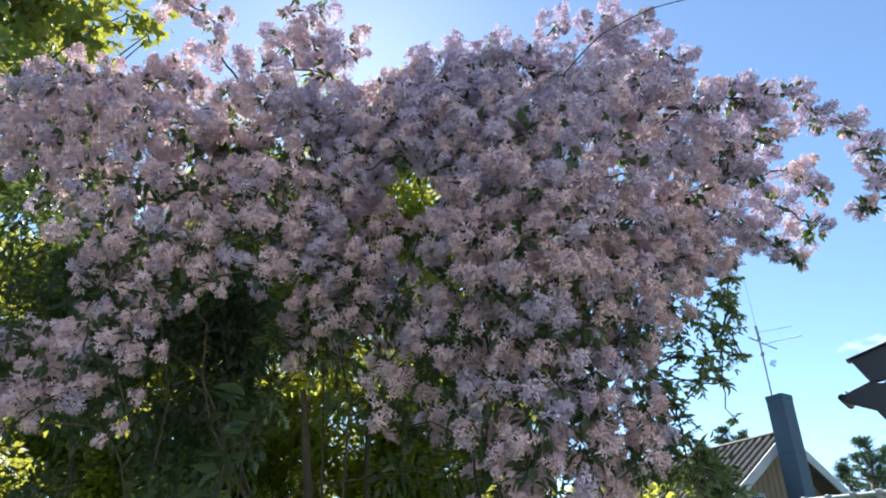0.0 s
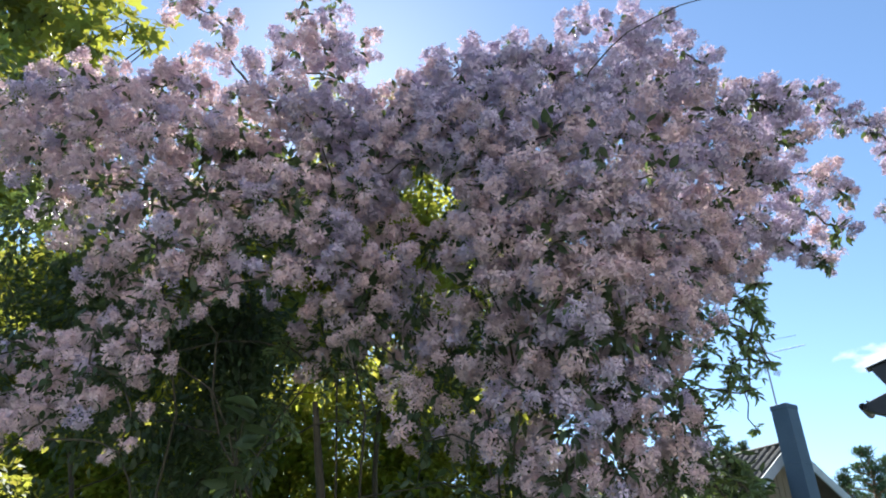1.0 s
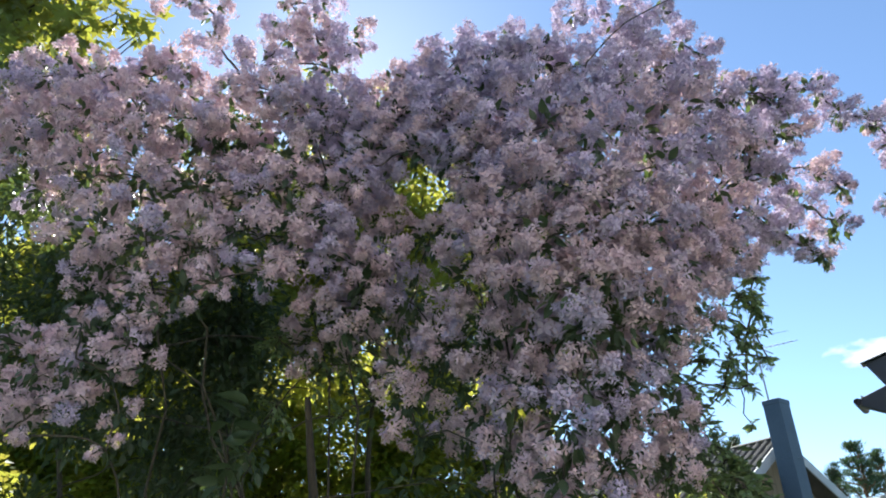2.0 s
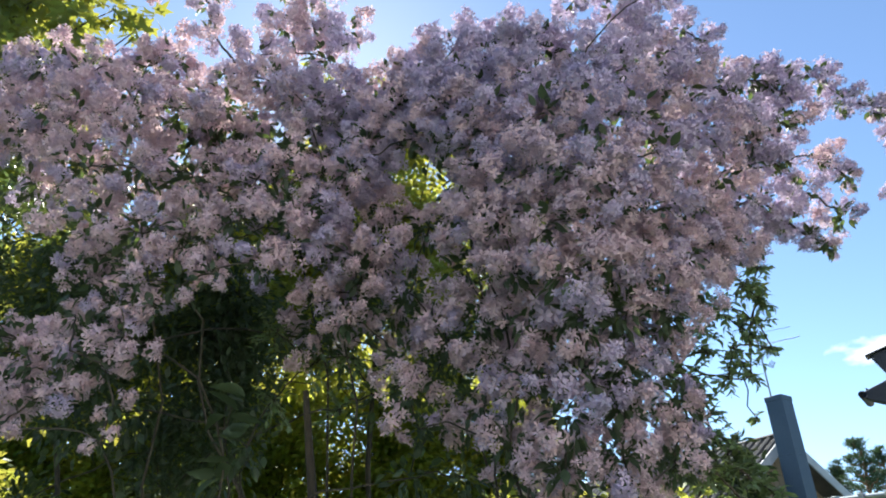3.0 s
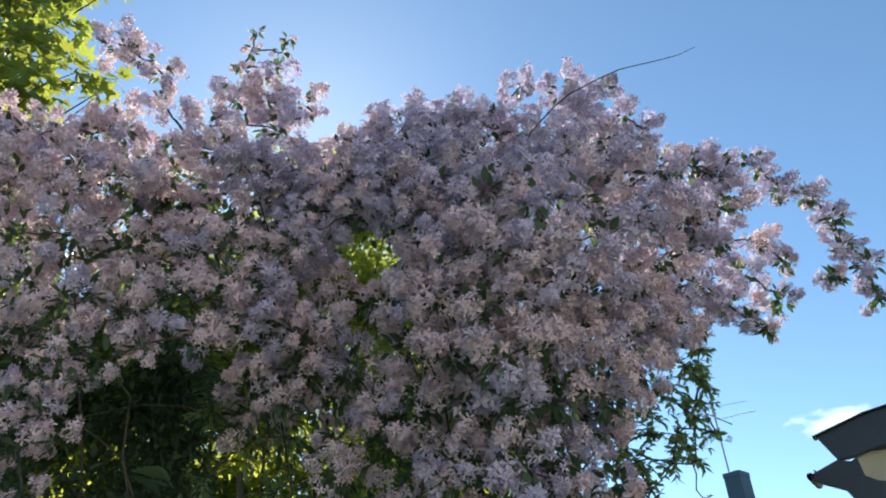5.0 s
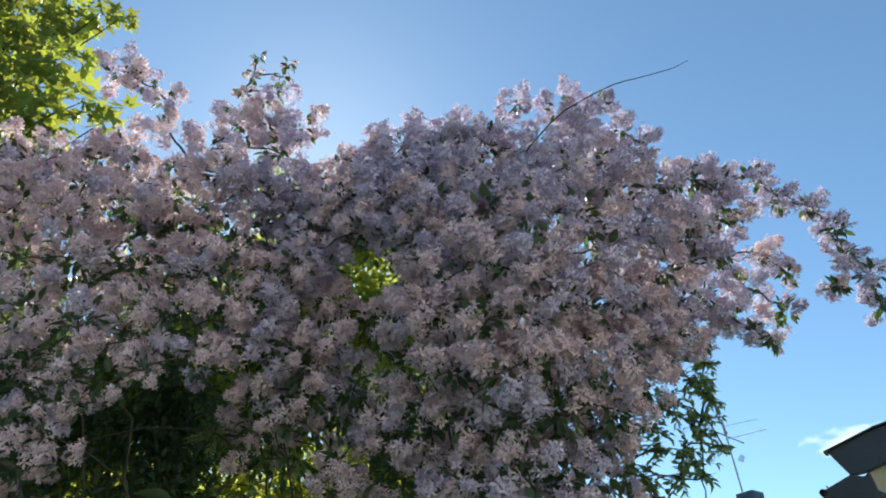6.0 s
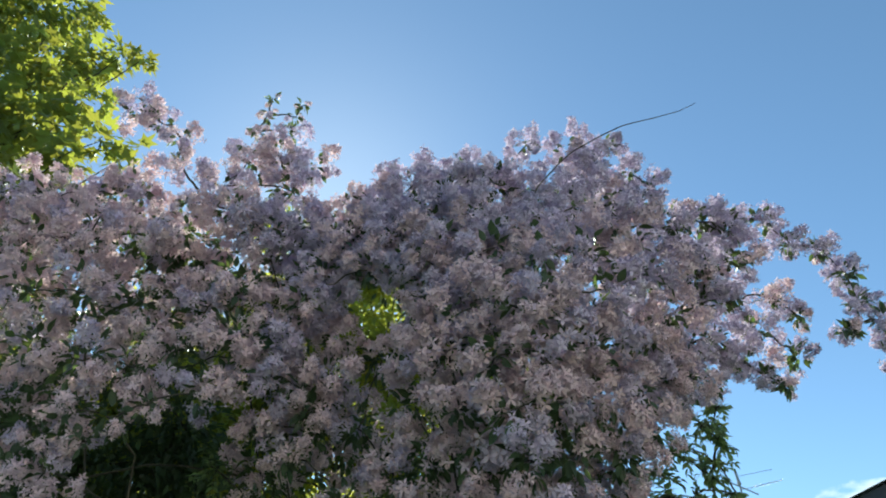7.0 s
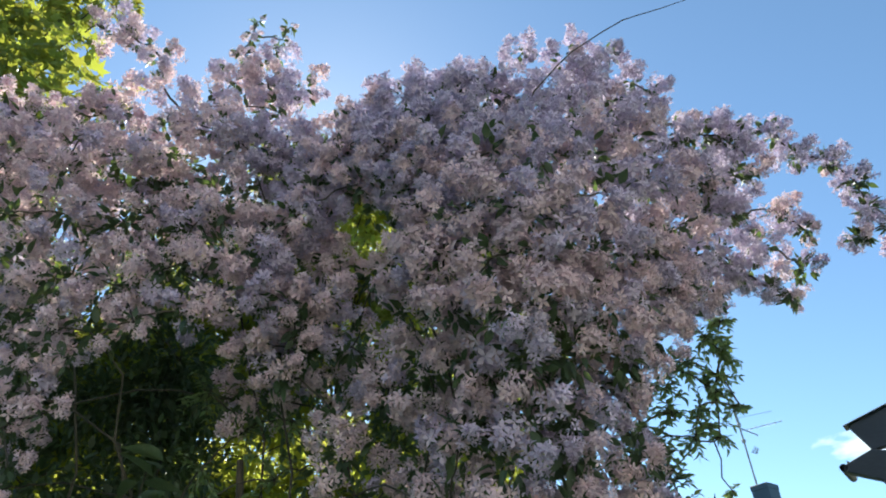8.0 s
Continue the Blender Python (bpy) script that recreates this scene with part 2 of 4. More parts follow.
def panicle_shape(rng, length, width, spikes, per):
    """A compact cone of side spikes, each set with small florets; it stands on the origin and points along z."""
    mats = []
    for i in range(spikes):
        t = (i + 0.5) / spikes
        a = i * 2.399963 + rng.normal(0, 0.25)
        out = np.array((math.cos(a), math.sin(a), 0.2 + 1.8 * t * t))
        out /= np.linalg.norm(out)
        reach = width * (1.1 - 0.55 * t) * (0.6 + 0.8 * rng.random())
        foot = np.array((0, 0, length * (0.02 + 0.74 * t)))
        x = np.cross(out, (0.3, 0.2, 1.0))
        x /= np.linalg.norm(x)
        y = np.cross(out, x)
        for k in range(per):
            q = (k + 0.6) / per
            b = k * 2.399963 + rng.random()
            ring = 0.018 * (1.1 - 0.9 * q)
            side = math.cos(b) * x + math.sin(b) * y
            p = foot + out * reach * (0.3 + 0.7 * q) + side * ring
            size = (0.0185 + 0.008 * rng.random()) * (1.12 - 0.3 * q)
            mats.append(aim(p, side * (1 - 0.6 * q) + out * (0.35 + 0.9 * q) + rng.normal(0, 0.25, 3), rng.random() * 6.3, size))
    vs = np.concatenate([FLORET[0] @ m[:3, :3].T + m[:3, 3] for m in mats])
    fs = np.concatenate([FLORET[1] + i * len(FLORET[0]) for i in range(len(mats))])
    return vs, fs


def leaf_shape(width=0.52, fold=0.16, droop=0.18):
    """A pointed oval leaf, 1 long, that grows along x with its face to z."""
    rows = ((0.0, 0.0), (0.08, 0.17), (0.25, 0.39), (0.47, 0.46), (0.7, 0.31), (0.88, 0.12), (1.0, 0.0))
    v, f = [], []
    for t, w in rows:
        z = -droop * t * t
        v += [(t, w * width, z + fold * w), (t, 0, z), (t, -w * width, z + fold * w)]
    for i in range(len(rows) - 1):
        a = i * 3
        f += [(a, a + 1, a + 4, a + 3), (a + 1, a + 2, a + 5, a + 4)]
    return np.array(v, float), np.array(f)


def lobed_leaf_shape():
    """A maple leaf of five pointed lobes, 1 wide, that grows along x with its face to z."""
    v, f = [(0.0, 0, 0)], []
    tips = ((-1.95, 0.42), (-0.95, 0.62), (0.0, 0.75), (0.95, 0.62), (1.95, 0.42))
    ring = [(0.08, -2.6)]
    for i, (a, r) in enumerate(tips):
        ring.append((r, a))
        ring.append((0.30, a + 0.48) if i < 4 else (0.08, 2.6))
    for r, a in ring:
        v.append((0.25 + r * math.cos(a), r * math.sin(a), -0.10 * r * r + 0.05 * math.cos(3 * a)))
    v[0] = (0.25, 0, 0.02)
    for i in range(1, len(ring) - 1, 2):
        f.append((0, i, i + 1, i + 2))
    return np.array(v, float), np.array(f)


LEAVES = [leaf_shape(0.46), leaf_shape(0.40, 0.26, 0.35), leaf_shape(0.54, 0.08, 0.1)]
LOBED = [lobed_leaf_shape()]


def oval_leaf_shape(width):
    v = [(0, 0, 0), (0.4, width, 0.07), (1, 0, -0.1), (0.4, -width, 0.07)]
    return np.array(v, float), np.array(((0, 3, 2, 1),))


OVAL = [oval_leaf_shape(0.28), oval_leaf_shape(0.36)]


def leaf_pose(at, out, rng, size, hang=0.5):
    """A leaf that grows from at along out, hanging a little, its face mostly up."""
    x = np.asarray(out, float) + np.array((0, 0, -hang)) + rng.normal(0, 0.3, 3)
    x /= np.linalg.norm(x)
    up = np.array((0, 0, 1.0)) + rng.normal(0, 0.45, 3)
    y = np.cross(up, x)
    y /= np.linalg.norm(y) + 1e-9
    z = np.cross(x, y)
    m = np.eye(4)
    m[:3, 0], m[:3, 1], m[:3, 2], m[:3, 3] = x * size, y * size, z * size, at
    return m


def leaf_turns(ways, rng, sizes, hang=0.5):
    """Leaf poses of a whole crown at once: (n, 3, 3) axes, each leaf growing along its way."""
    n = len(ways)
    x = ways + np.array((0, 0, -hang)) + rng.normal(0, 0.3, (n, 3))
    x /= np.linalg.norm(x, axis=1, keepdims=True)
    y = np.cross(np.array((0, 0, 1.0)) + rng.normal(0, 0.45, (n, 3)), x)
    y /= np.linalg.norm(y, axis=1, keepdims=True) + 1e-9
    return np.stack((x, y, np.cross(x, y)), 2) * sizes[:, None, None]


# Flowering limbs: for every clump of blossom its middle (x, y, z) and radius.
FAR_LEFT = [
    (-2.5, 3.1, 4.12, 0.182), (-2.23, 3.05, 4.18, 0.183), (-1.97, 3.04, 4.15, 0.168), (-1.67, 2.99, 4.14, 0.157),
    (-1.51, 2.96, 4.17, 0.116), (-2.29, 3.11, 3.77, 0.2), (-1.98, 3.01, 3.82, 0.198), (-1.69, 3.01, 3.81, 0.198),
    (-1.38, 2.94, 3.81, 0.169), (-1.16, 2.88, 3.8, 0.14),
]
LEFT = [
    (-1.8, 2.95, 3.43, 0.181), (-1.54, 2.95, 3.44, 0.182), (-1.26, 2.95, 3.39, 0.181), (-0.95, 2.92, 3.37, 0.125),
    (-1.69, 2.98, 3.14, 0.148), (-1.43, 2.94, 3.07, 0.159), (-1.2, 2.93, 3.04, 0.144), (-1.01, 2.93, 3.14, 0.143),
    (-1.4, 2.91, 2.81, 0.109), (-1.21, 2.91, 2.79, 0.105), (-0.87, 2.94, 3.54, 0.162), (-0.77, 2.93, 3.21, 0.151),
    (-0.87, 2.9, 2.91, 0.094), (-1.07, 2.9, 2.85, 0.08),
]
BACKING_LEFT = [
    (-2.64, 3.55, 4.26, 0.269), (-2.31, 3.55, 4.38, 0.275), (-1.92, 3.54, 4.35, 0.262), (-1.45, 3.42, 4.18, 0.219),
    (-2.26, 3.54, 3.75, 0.248), (-1.89, 3.54, 3.69, 0.247), (-1.47, 3.53, 3.56, 0.231), (-1.13, 3.53, 3.73, 0.239),
    (-1.89, 3.51, 3.31, 0.202), (-0.92, 3.44, 4.04, 0.248), (-0.62, 3.52, 4.31, 0.21), (-0.61, 3.52, 3.75, 0.223),
    (-0.85, 3.51, 3.43, 0.192), (-1.84, 3.49, 2.99, 0.163), (-1.6, 3.6, 4.03, 0.173), (-1.36, 3.6, 3.97, 0.15),
]
BACKING_RIGHT = [
    (0.03, 3.21, 4.04, 0.191), (0.31, 3.12, 3.82, 0.21), (-0.1, 3.47, 3.99, 0.121), (-0.12, 3.31, 4.3, 0.19),
    (0.22, 3.13, 4.17, 0.242), (0.57, 3.04, 4.1, 0.247), (0.93, 3.04, 4.04, 0.246), (1.25, 3.13, 3.89, 0.234),
    (0.16, 3.2, 3.49, 0.173), (0.42, 2.92, 3.39, 0.21), (0.71, 2.92, 3.27, 0.217), (1.1, 3.12, 3.42, 0.214),
    (0.3, 3.0, 3.0, 0.189), (0.59, 2.9, 2.91, 0.19), (0.95, 3.06, 3.0, 0.194), (1.25, 3.19, 3.33, 0.16),
    (0.4, 3.04, 2.71, 0.165), (0.73, 2.99, 2.67, 0.163),
]
BACKING_LOW = [
    (0.22, 3.2, 2.64, 0.189), (0.48, 3.11, 2.59, 0.198), (0.75, 3.1, 2.59, 0.183), (-0.53, 3.51, 3.28, 0.191),
    (-0.69, 3.58, 2.82, 0.154), (-0.32, 3.6, 2.97, 0.188), (0.09, 3.37, 2.35, 0.121), (0.32, 3.2, 2.16, 0.175),
    (0.64, 3.1, 2.19, 0.186), (0.92, 3.18, 2.22, 0.152), (0.44, 3.1, 1.91, 0.177), (-2.39, 3.52, 2.45, 0.225),
    (-1.87, 3.6, 2.66, 0.18),
]
LOWER_BULGE = [
    (0.16, 2.91, 2.47, 0.103), (0.28, 2.66, 2.37, 0.105), (0.42, 2.56, 2.32, 0.108), (0.6, 2.61, 2.34, 0.108),
    (-0.03, 3.06, 2.62, 0.106), (0.11, 2.95, 2.28, 0.096), (0.04, 2.81, 2.84, 0.115), (0.11, 2.76, 2.61, 0.107),
    (0.26, 2.56, 2.51, 0.107), (0.42, 2.46, 2.47, 0.108), (0.59, 2.51, 2.52, 0.107), (0.82, 2.66, 2.61, 0.105),
    (-0.12, 3.06, 3.2, 0.117), (-0.21, 3.17, 2.9, 0.127), (-0.41, 3.16, 2.86, 0.116), (-0.64, 3.16, 2.88, 0.101),
    (-0.07, 3.16, 2.71, 0.113),
]
LOW_LEFT = [
    (-1.88, 3.02, 2.58, 0.127), (-1.69, 3.05, 2.71, 0.095), (-1.83, 2.97, 2.36, 0.132), (-1.64, 2.96, 2.33, 0.11),
    (-1.47, 2.99, 2.45, 0.08), (-1.33, 2.98, 2.48, 0.06), (-1.39, 2.98, 2.29, 0.049), (-1.4, 2.97, 2.14, 0.038),
    (-1.84, 2.98, 2.17, 0.062), (-2.17, 3.03, 2.53, 0.15), (-1.61, 2.95, 2.51, 0.095), (-1.75, 2.95, 2.45, 0.102),
    (-1.99, 2.95, 2.61, 0.089), (-1.43, 3, 2.59, 0.072), (-1.5, 3, 2.73, 0.074), (-1.3, 2.95, 2.71, 0.06),
    (-1.74, 2.95, 2.25, 0.084),
]
TUFT = [
    (-1.06, 2.93, 4.19, 0.137), (-0.96, 2.97, 4.44, 0.136), (-0.84, 3.09, 4.63, 0.163), (-0.63, 3.12, 4.6, 0.124),
    (-0.71, 3.03, 4.28, 0.153), (-0.94, 2.87, 3.95, 0.13), (-1.19, 2.83, 3.95, 0.046), (-0.79, 2.94, 3.88, 0.159),
]
SPRIG = [
    (-0.99, 3.03, 4.79, 0.056), (-0.98, 3.08, 5.02, 0.052), (-1.0, 3.13, 5.27, 0.046), (-0.82, 3.08, 4.86, 0.051),
    (-0.81, 3.12, 5.07, 0.045), (-0.78, 3.12, 5.2, 0.038),
]
HANGING_SPRIG = [
    (-1.3, 2.83, 4.25, 0.061), (-1.33, 2.84, 4.46, 0.076), (-1.5, 2.85, 4.61, 0.091), (-1.65, 2.85, 4.71, 0.099),
]
MIDDLE_LEFT = [
    (-0.65, 3, 3.9, 0.176), (-0.41, 3.03, 3.87, 0.155), (-0.49, 3.04, 3.6, 0.163), (-0.61, 2.98, 3.28, 0.146),
    (-0.62, 2.97, 3.05, 0.119), (-0.47, 3.02, 3.01, 0.12), (-0.33, 3.06, 3.7, 0.117), (-0.32, 2.9, 4.03, 0.096),
    (-0.35, 3.11, 3.31, 0.11), (-0.35, 3.06, 3.04, 0.112), (-0.33, 2.8, 3.73, 0.122), (-0.21, 2.75, 3.5, 0.099),
    (-0.43, 2.85, 3.57, 0.114), (-0.49, 2.85, 3.37, 0.105),
]
CROWN = [
    (-0.25, 2.97, 3.87, 0.13), (-0.03, 2.66, 3.47, 0.107), (-0.13, 2.76, 3.86, 0.107), (0.27, 2.49, 3.63, 0.121),
    (0.06, 2.56, 3.67, 0.114), (0.46, 2.43, 3.54, 0.122), (0.9, 2.57, 3.82, 0.13), (1.15, 2.66, 3.92, 0.114),
    (-0.21, 2.76, 3.93, 0.11), (0.0, 2.67, 4.02, 0.121), (0.23, 2.59, 4.11, 0.064), (0.17, 2.58, 3.89, 0.141),
    (0.36, 2.52, 3.88, 0.129), (0.55, 2.48, 4.14, 0.063), (0.52, 2.48, 3.81, 0.141), (0.8, 2.56, 4.22, 0.095),
    (1.02, 2.54, 4.26, 0.06), (0.91, 2.57, 4.1, 0.12), (1.13, 2.59, 4.1, 0.082), (1.21, 2.58, 4.0, 0.046),
    (0.69, 2.48, 3.68, 0.142), (-0.1, 2.78, 3.74, 0.137),
]
HEART = [
    (0.22, 2.48, 3.33, 0.108), (0.33, 2.38, 3.18, 0.101), (0.07, 2.56, 3.36, 0.102), (0.13, 2.48, 3.46, 0.139),
    (0.34, 2.38, 3.36, 0.141), (0.51, 2.33, 3.27, 0.137), (0.74, 2.43, 3.39, 0.137), (1, 2.57, 3.6, 0.135),
    (0.07, 2.56, 3.19, 0.116), (0.23, 2.37, 3.04, 0.122), (0.39, 2.27, 2.98, 0.125), (0.57, 2.32, 3.04, 0.121),
    (0.8, 2.41, 3.18, 0.117), (1.07, 2.57, 3.4, 0.129), (0.03, 2.5, 3.37, 0.09), (0.07, 2.5, 2.96, 0.083),
    (-0.06, 2.65, 3.62, 0.109),
]
BULGE = [
    (0.03, 2.66, 3, 0.114), (0.15, 2.47, 2.9, 0.121), (0.3, 2.32, 2.79, 0.12), (0.46, 2.31, 2.82, 0.114),
    (0.71, 2.47, 2.94, 0.12), (1.01, 2.67, 3.13, 0.12), (1.25, 2.81, 3.36, 0.111), (0.19, 2.46, 2.66, 0.11),
    (0.33, 2.31, 2.58, 0.113), (0.49, 2.36, 2.64, 0.11), (0.71, 2.51, 2.74, 0.116), (0.96, 2.66, 2.85, 0.112),
    (1.18, 2.8, 3.02, 0.098), (1.06, 2.85, 2.79, 0.098), (0.96, 2.9, 2.65, 0.086), (1.13, 2.85, 2.96, 0.101),
    (1.28, 2.95, 3, 0.083),
]
SKIRT = [
    (-0.24, 3.15, 2.56, 0.096), (-0.21, 3.16, 2.4, 0.109), (-0.15, 3.14, 2.24, 0.066), (-0.51, 3.16, 2.76, 0.11),
    (-0.43, 3.06, 2.93, 0.109), (0.22, 2.66, 2.29, 0.109), (0.37, 2.56, 2.16, 0.114), (0.62, 2.67, 2.26, 0.121),
    (0.87, 2.81, 2.28, 0.115), (0.18, 2.75, 2.09, 0.095), (0.35, 2.61, 1.99, 0.109), (0.57, 2.66, 2.04, 0.112),
    (0.83, 2.86, 2.06, 0.103), (0.64, 2.75, 1.89, 0.096), (0.26, 2.76, 1.87, 0.104), (0.43, 2.66, 1.8, 0.111),
]
ARM = [
    (1.39, 2.82, 3.96, 0.125), (1.59, 2.86, 4.04, 0.111), (1.75, 2.85, 4.0, 0.098), (1.95, 2.84, 4.06, 0.075),
    (1.74, 2.91, 3.82, 0.114), (1.48, 2.87, 3.72, 0.133), (2.05, 2.84, 3.89, 0.073), (2.16, 2.79, 3.81, 0.065),
    (2.19, 2.74, 3.61, 0.067), (2.17, 2.73, 3.43, 0.049), (2.2, 2.68, 3.3, 0.057), (2.18, 2.68, 3.12, 0.05),
    (2.03, 2.71, 3.25, 0.026),
]
LOWER_ARM = [
    (1.52, 3.01, 3.58, 0.105), (1.42, 3.0, 3.33, 0.1), (1.55, 3.0, 3.36, 0.084), (1.3, 2.95, 3.19, 0.09),
    (1.57, 2.96, 3.71, 0.101), (1.68, 3.0, 3.6, 0.082), (1.97, 3.05, 3.67, 0.091), (2.06, 3.03, 3.55, 0.059),
    (1.8, 3.05, 3.46, 0.099), (1.97, 3.04, 3.31, 0.079), (1.66, 3.05, 3.27, 0.095), (1.48, 3.04, 3.13, 0.076),
    (1.76, 3.03, 3.17, 0.06), (1.83, 3.02, 3.12, 0.044),
]
LEAFY_EDGE = [
    (1.39, 3.04, 3.16, 0.08), (1.37, 3.04, 2.91, 0.074), (1.32, 3.3, 2.89, 0.082), (1.44, 3.28, 2.79, 0.058),
    (1.46, 3.4, 2.65, 0.082), (1.3, 3.41, 2.71, 0.1), (1.13, 3.39, 2.64, 0.082), (1.22, 3.38, 2.43, 0.062),
    (1.92, 4.22, 2.58, 0.036), (1.36, 3.35, 2.02, 0.087), (1.28, 3.5, 2.07, 0.094), (1.1, 3.35, 2.78, 0.088),
    (1.18, 3.34, 2.53, 0.074), (1.02, 3.4, 2.52, 0.086), (1.32, 3.09, 3.06, 0.074), (1.45, 3.13, 2.95, 0.057),
    (1.45, 3.23, 2.74, 0.051), (1.46, 3.32, 2.56, 0.04), (1.47, 3.12, 2.87, 0.037), (1.21, 3.14, 2.09, 0.065),
    (1.32, 3.17, 2.03, 0.045), (1.25, 3.13, 2.05, 0.06), (1.36, 3.17, 1.99, 0.04), (1.2, 3.14, 1.96, 0.073),
    (1.09, 3.14, 2.09, 0.07),
]
LEAFY_FRINGE = [
    (0.95, 3.2, 2.64, 0.064), (1.1, 3.25, 2.78, 0.067), (1.21, 3.25, 2.76, 0.073), (1.34, 3.2, 2.87, 0.068),
    (1.17, 3.2, 2.89, 0.061), (1.47, 3.2, 2.8, 0.069), (1.53, 3.2, 2.66, 0.056), (1.31, 3.25, 2.53, 0.067),
    (1.15, 3.3, 2.54, 0.073), (1.48, 3.15, 2.9, 0.056), (1.34, 3.2, 2.65, 0.067), (1.03, 3.3, 2.56, 0.072),
    (1.14, 3.2, 2.33, 0.069), (1.07, 3.2, 2.2, 0.074), (1.26, 3.35, 2.17, 0.115), (1.35, 3.35, 2.08, 0.11),
    (1.09, 3.2, 2.06, 0.074), (0.95, 3.15, 2.09, 0.066), (1.31, 3.2, 2.12, 0.047), (1.5, 3.1, 3.04, 0.057),
    (1.21, 3.3, 2.27, 0.084), (1.29, 3.3, 2.21, 0.084), (1.33, 3.3, 2.09, 0.072), (1.05, 3.2, 2.27, 0.08),
]
HOLLOW = [
    (-1.36, 3.56, 4.18, 0.152), (-1.24, 3.62, 4.11, 0.125), (-1.36, 4.3, 3.32, 0.253), (-1.28, 4.42, 3.12, 0.23),
    (-1.42, 4.28, 3.11, 0.209), (-1.52, 4.44, 2.95, 0.264), (-1.55, 4.15, 2.57, 0.205), (-1.34, 4.17, 2.33, 0.232),
    (-1.71, 4.28, 2.35, 0.205), (-1.28, 4.67, 2.78, 0.234), (-1.6, 4.29, 2.08, 0.232), (-2.39, 4.28, 2.03, 0.198),
    (0.1, 4.15, 3.06, 0.204), (-0.04, 4.25, 2.86, 0.168), (-1.44, 4.7, 3.09, 0.256), (-1.56, 4.7, 2.61, 0.293),
    (-1.66, 4.7, 2.18, 0.29),
]
SHADE_LEFT = [
    (-1.61, 4.06, 3.51, 0.189), (-1.45, 4.05, 3.67, 0.174), (-1.88, 4.12, 3.74, 0.198), (-2.59, 4.21, 3.67, 0.245),
    (-2.31, 4.21, 3.56, 0.242), (-2.44, 4.2, 3.33, 0.233), (-2.1, 4.2, 3.23, 0.229), (-1.72, 4.2, 3.1, 0.213),
    (-2.23, 4.18, 3.01, 0.209), (-3.08, 4.32, 3.54, 0.218), (-2.88, 4.32, 3.19, 0.211), (-3, 4.32, 2.88, 0.218),
    (-2.64, 4.35, 3.41, 0.277), (-2.33, 4.33, 3.46, 0.245), (-2.47, 4.34, 2.97, 0.262), (-2.17, 4.34, 3.05, 0.266),
    (-1.86, 4.34, 3.1, 0.27), (-1.47, 4.2, 3.08, 0.232), (-1.31, 4.18, 3.3, 0.205), (-2.34, 4.33, 2.61, 0.249),
    (-2.02, 4.33, 2.64, 0.253), (-1.3, 4.21, 2.72, 0.251), (-3.04, 4.2, 3.86, 0.236), (-3.04, 4.3, 4.18, 0.197),
]
UNDERGROWTH = [
    (-0.38, 3.89, 2.59, 0.161), (-0.05, 3.68, 2.42, 0.15), (0.22, 3.48, 2.55, 0.145), (-2.34, 3.71, 1.97, 0.195),
    (-1.69, 3.8, 2.47, 0.185), (-1.95, 3.78, 2.4, 0.152), (-1.05, 3.72, 1.79, 0.218), (-1.61, 3.72, 1.78, 0.217),
    (-2.1, 3.72, 1.77, 0.217), (-0.91, 3.5, 2.82, 0.093), (-0.73, 3.6, 2.67, 0.087), (-0.89, 3.6, 2.49, 0.093),
    (-0.56, 3.6, 2.44, 0.085), (-0.98, 4.1, 3.05, 0.176), (-0.65, 4.1, 2.91, 0.172), (-0.55, 4, 3.06, 0.141),
    (-0.49, 3.5, 2.68, 0.078), (-1.02, 3.7, 2.28, 0.127), (-0.19, 3.5, 2.1, 0.109), (0.06, 3.4, 2.09, 0.112),
]


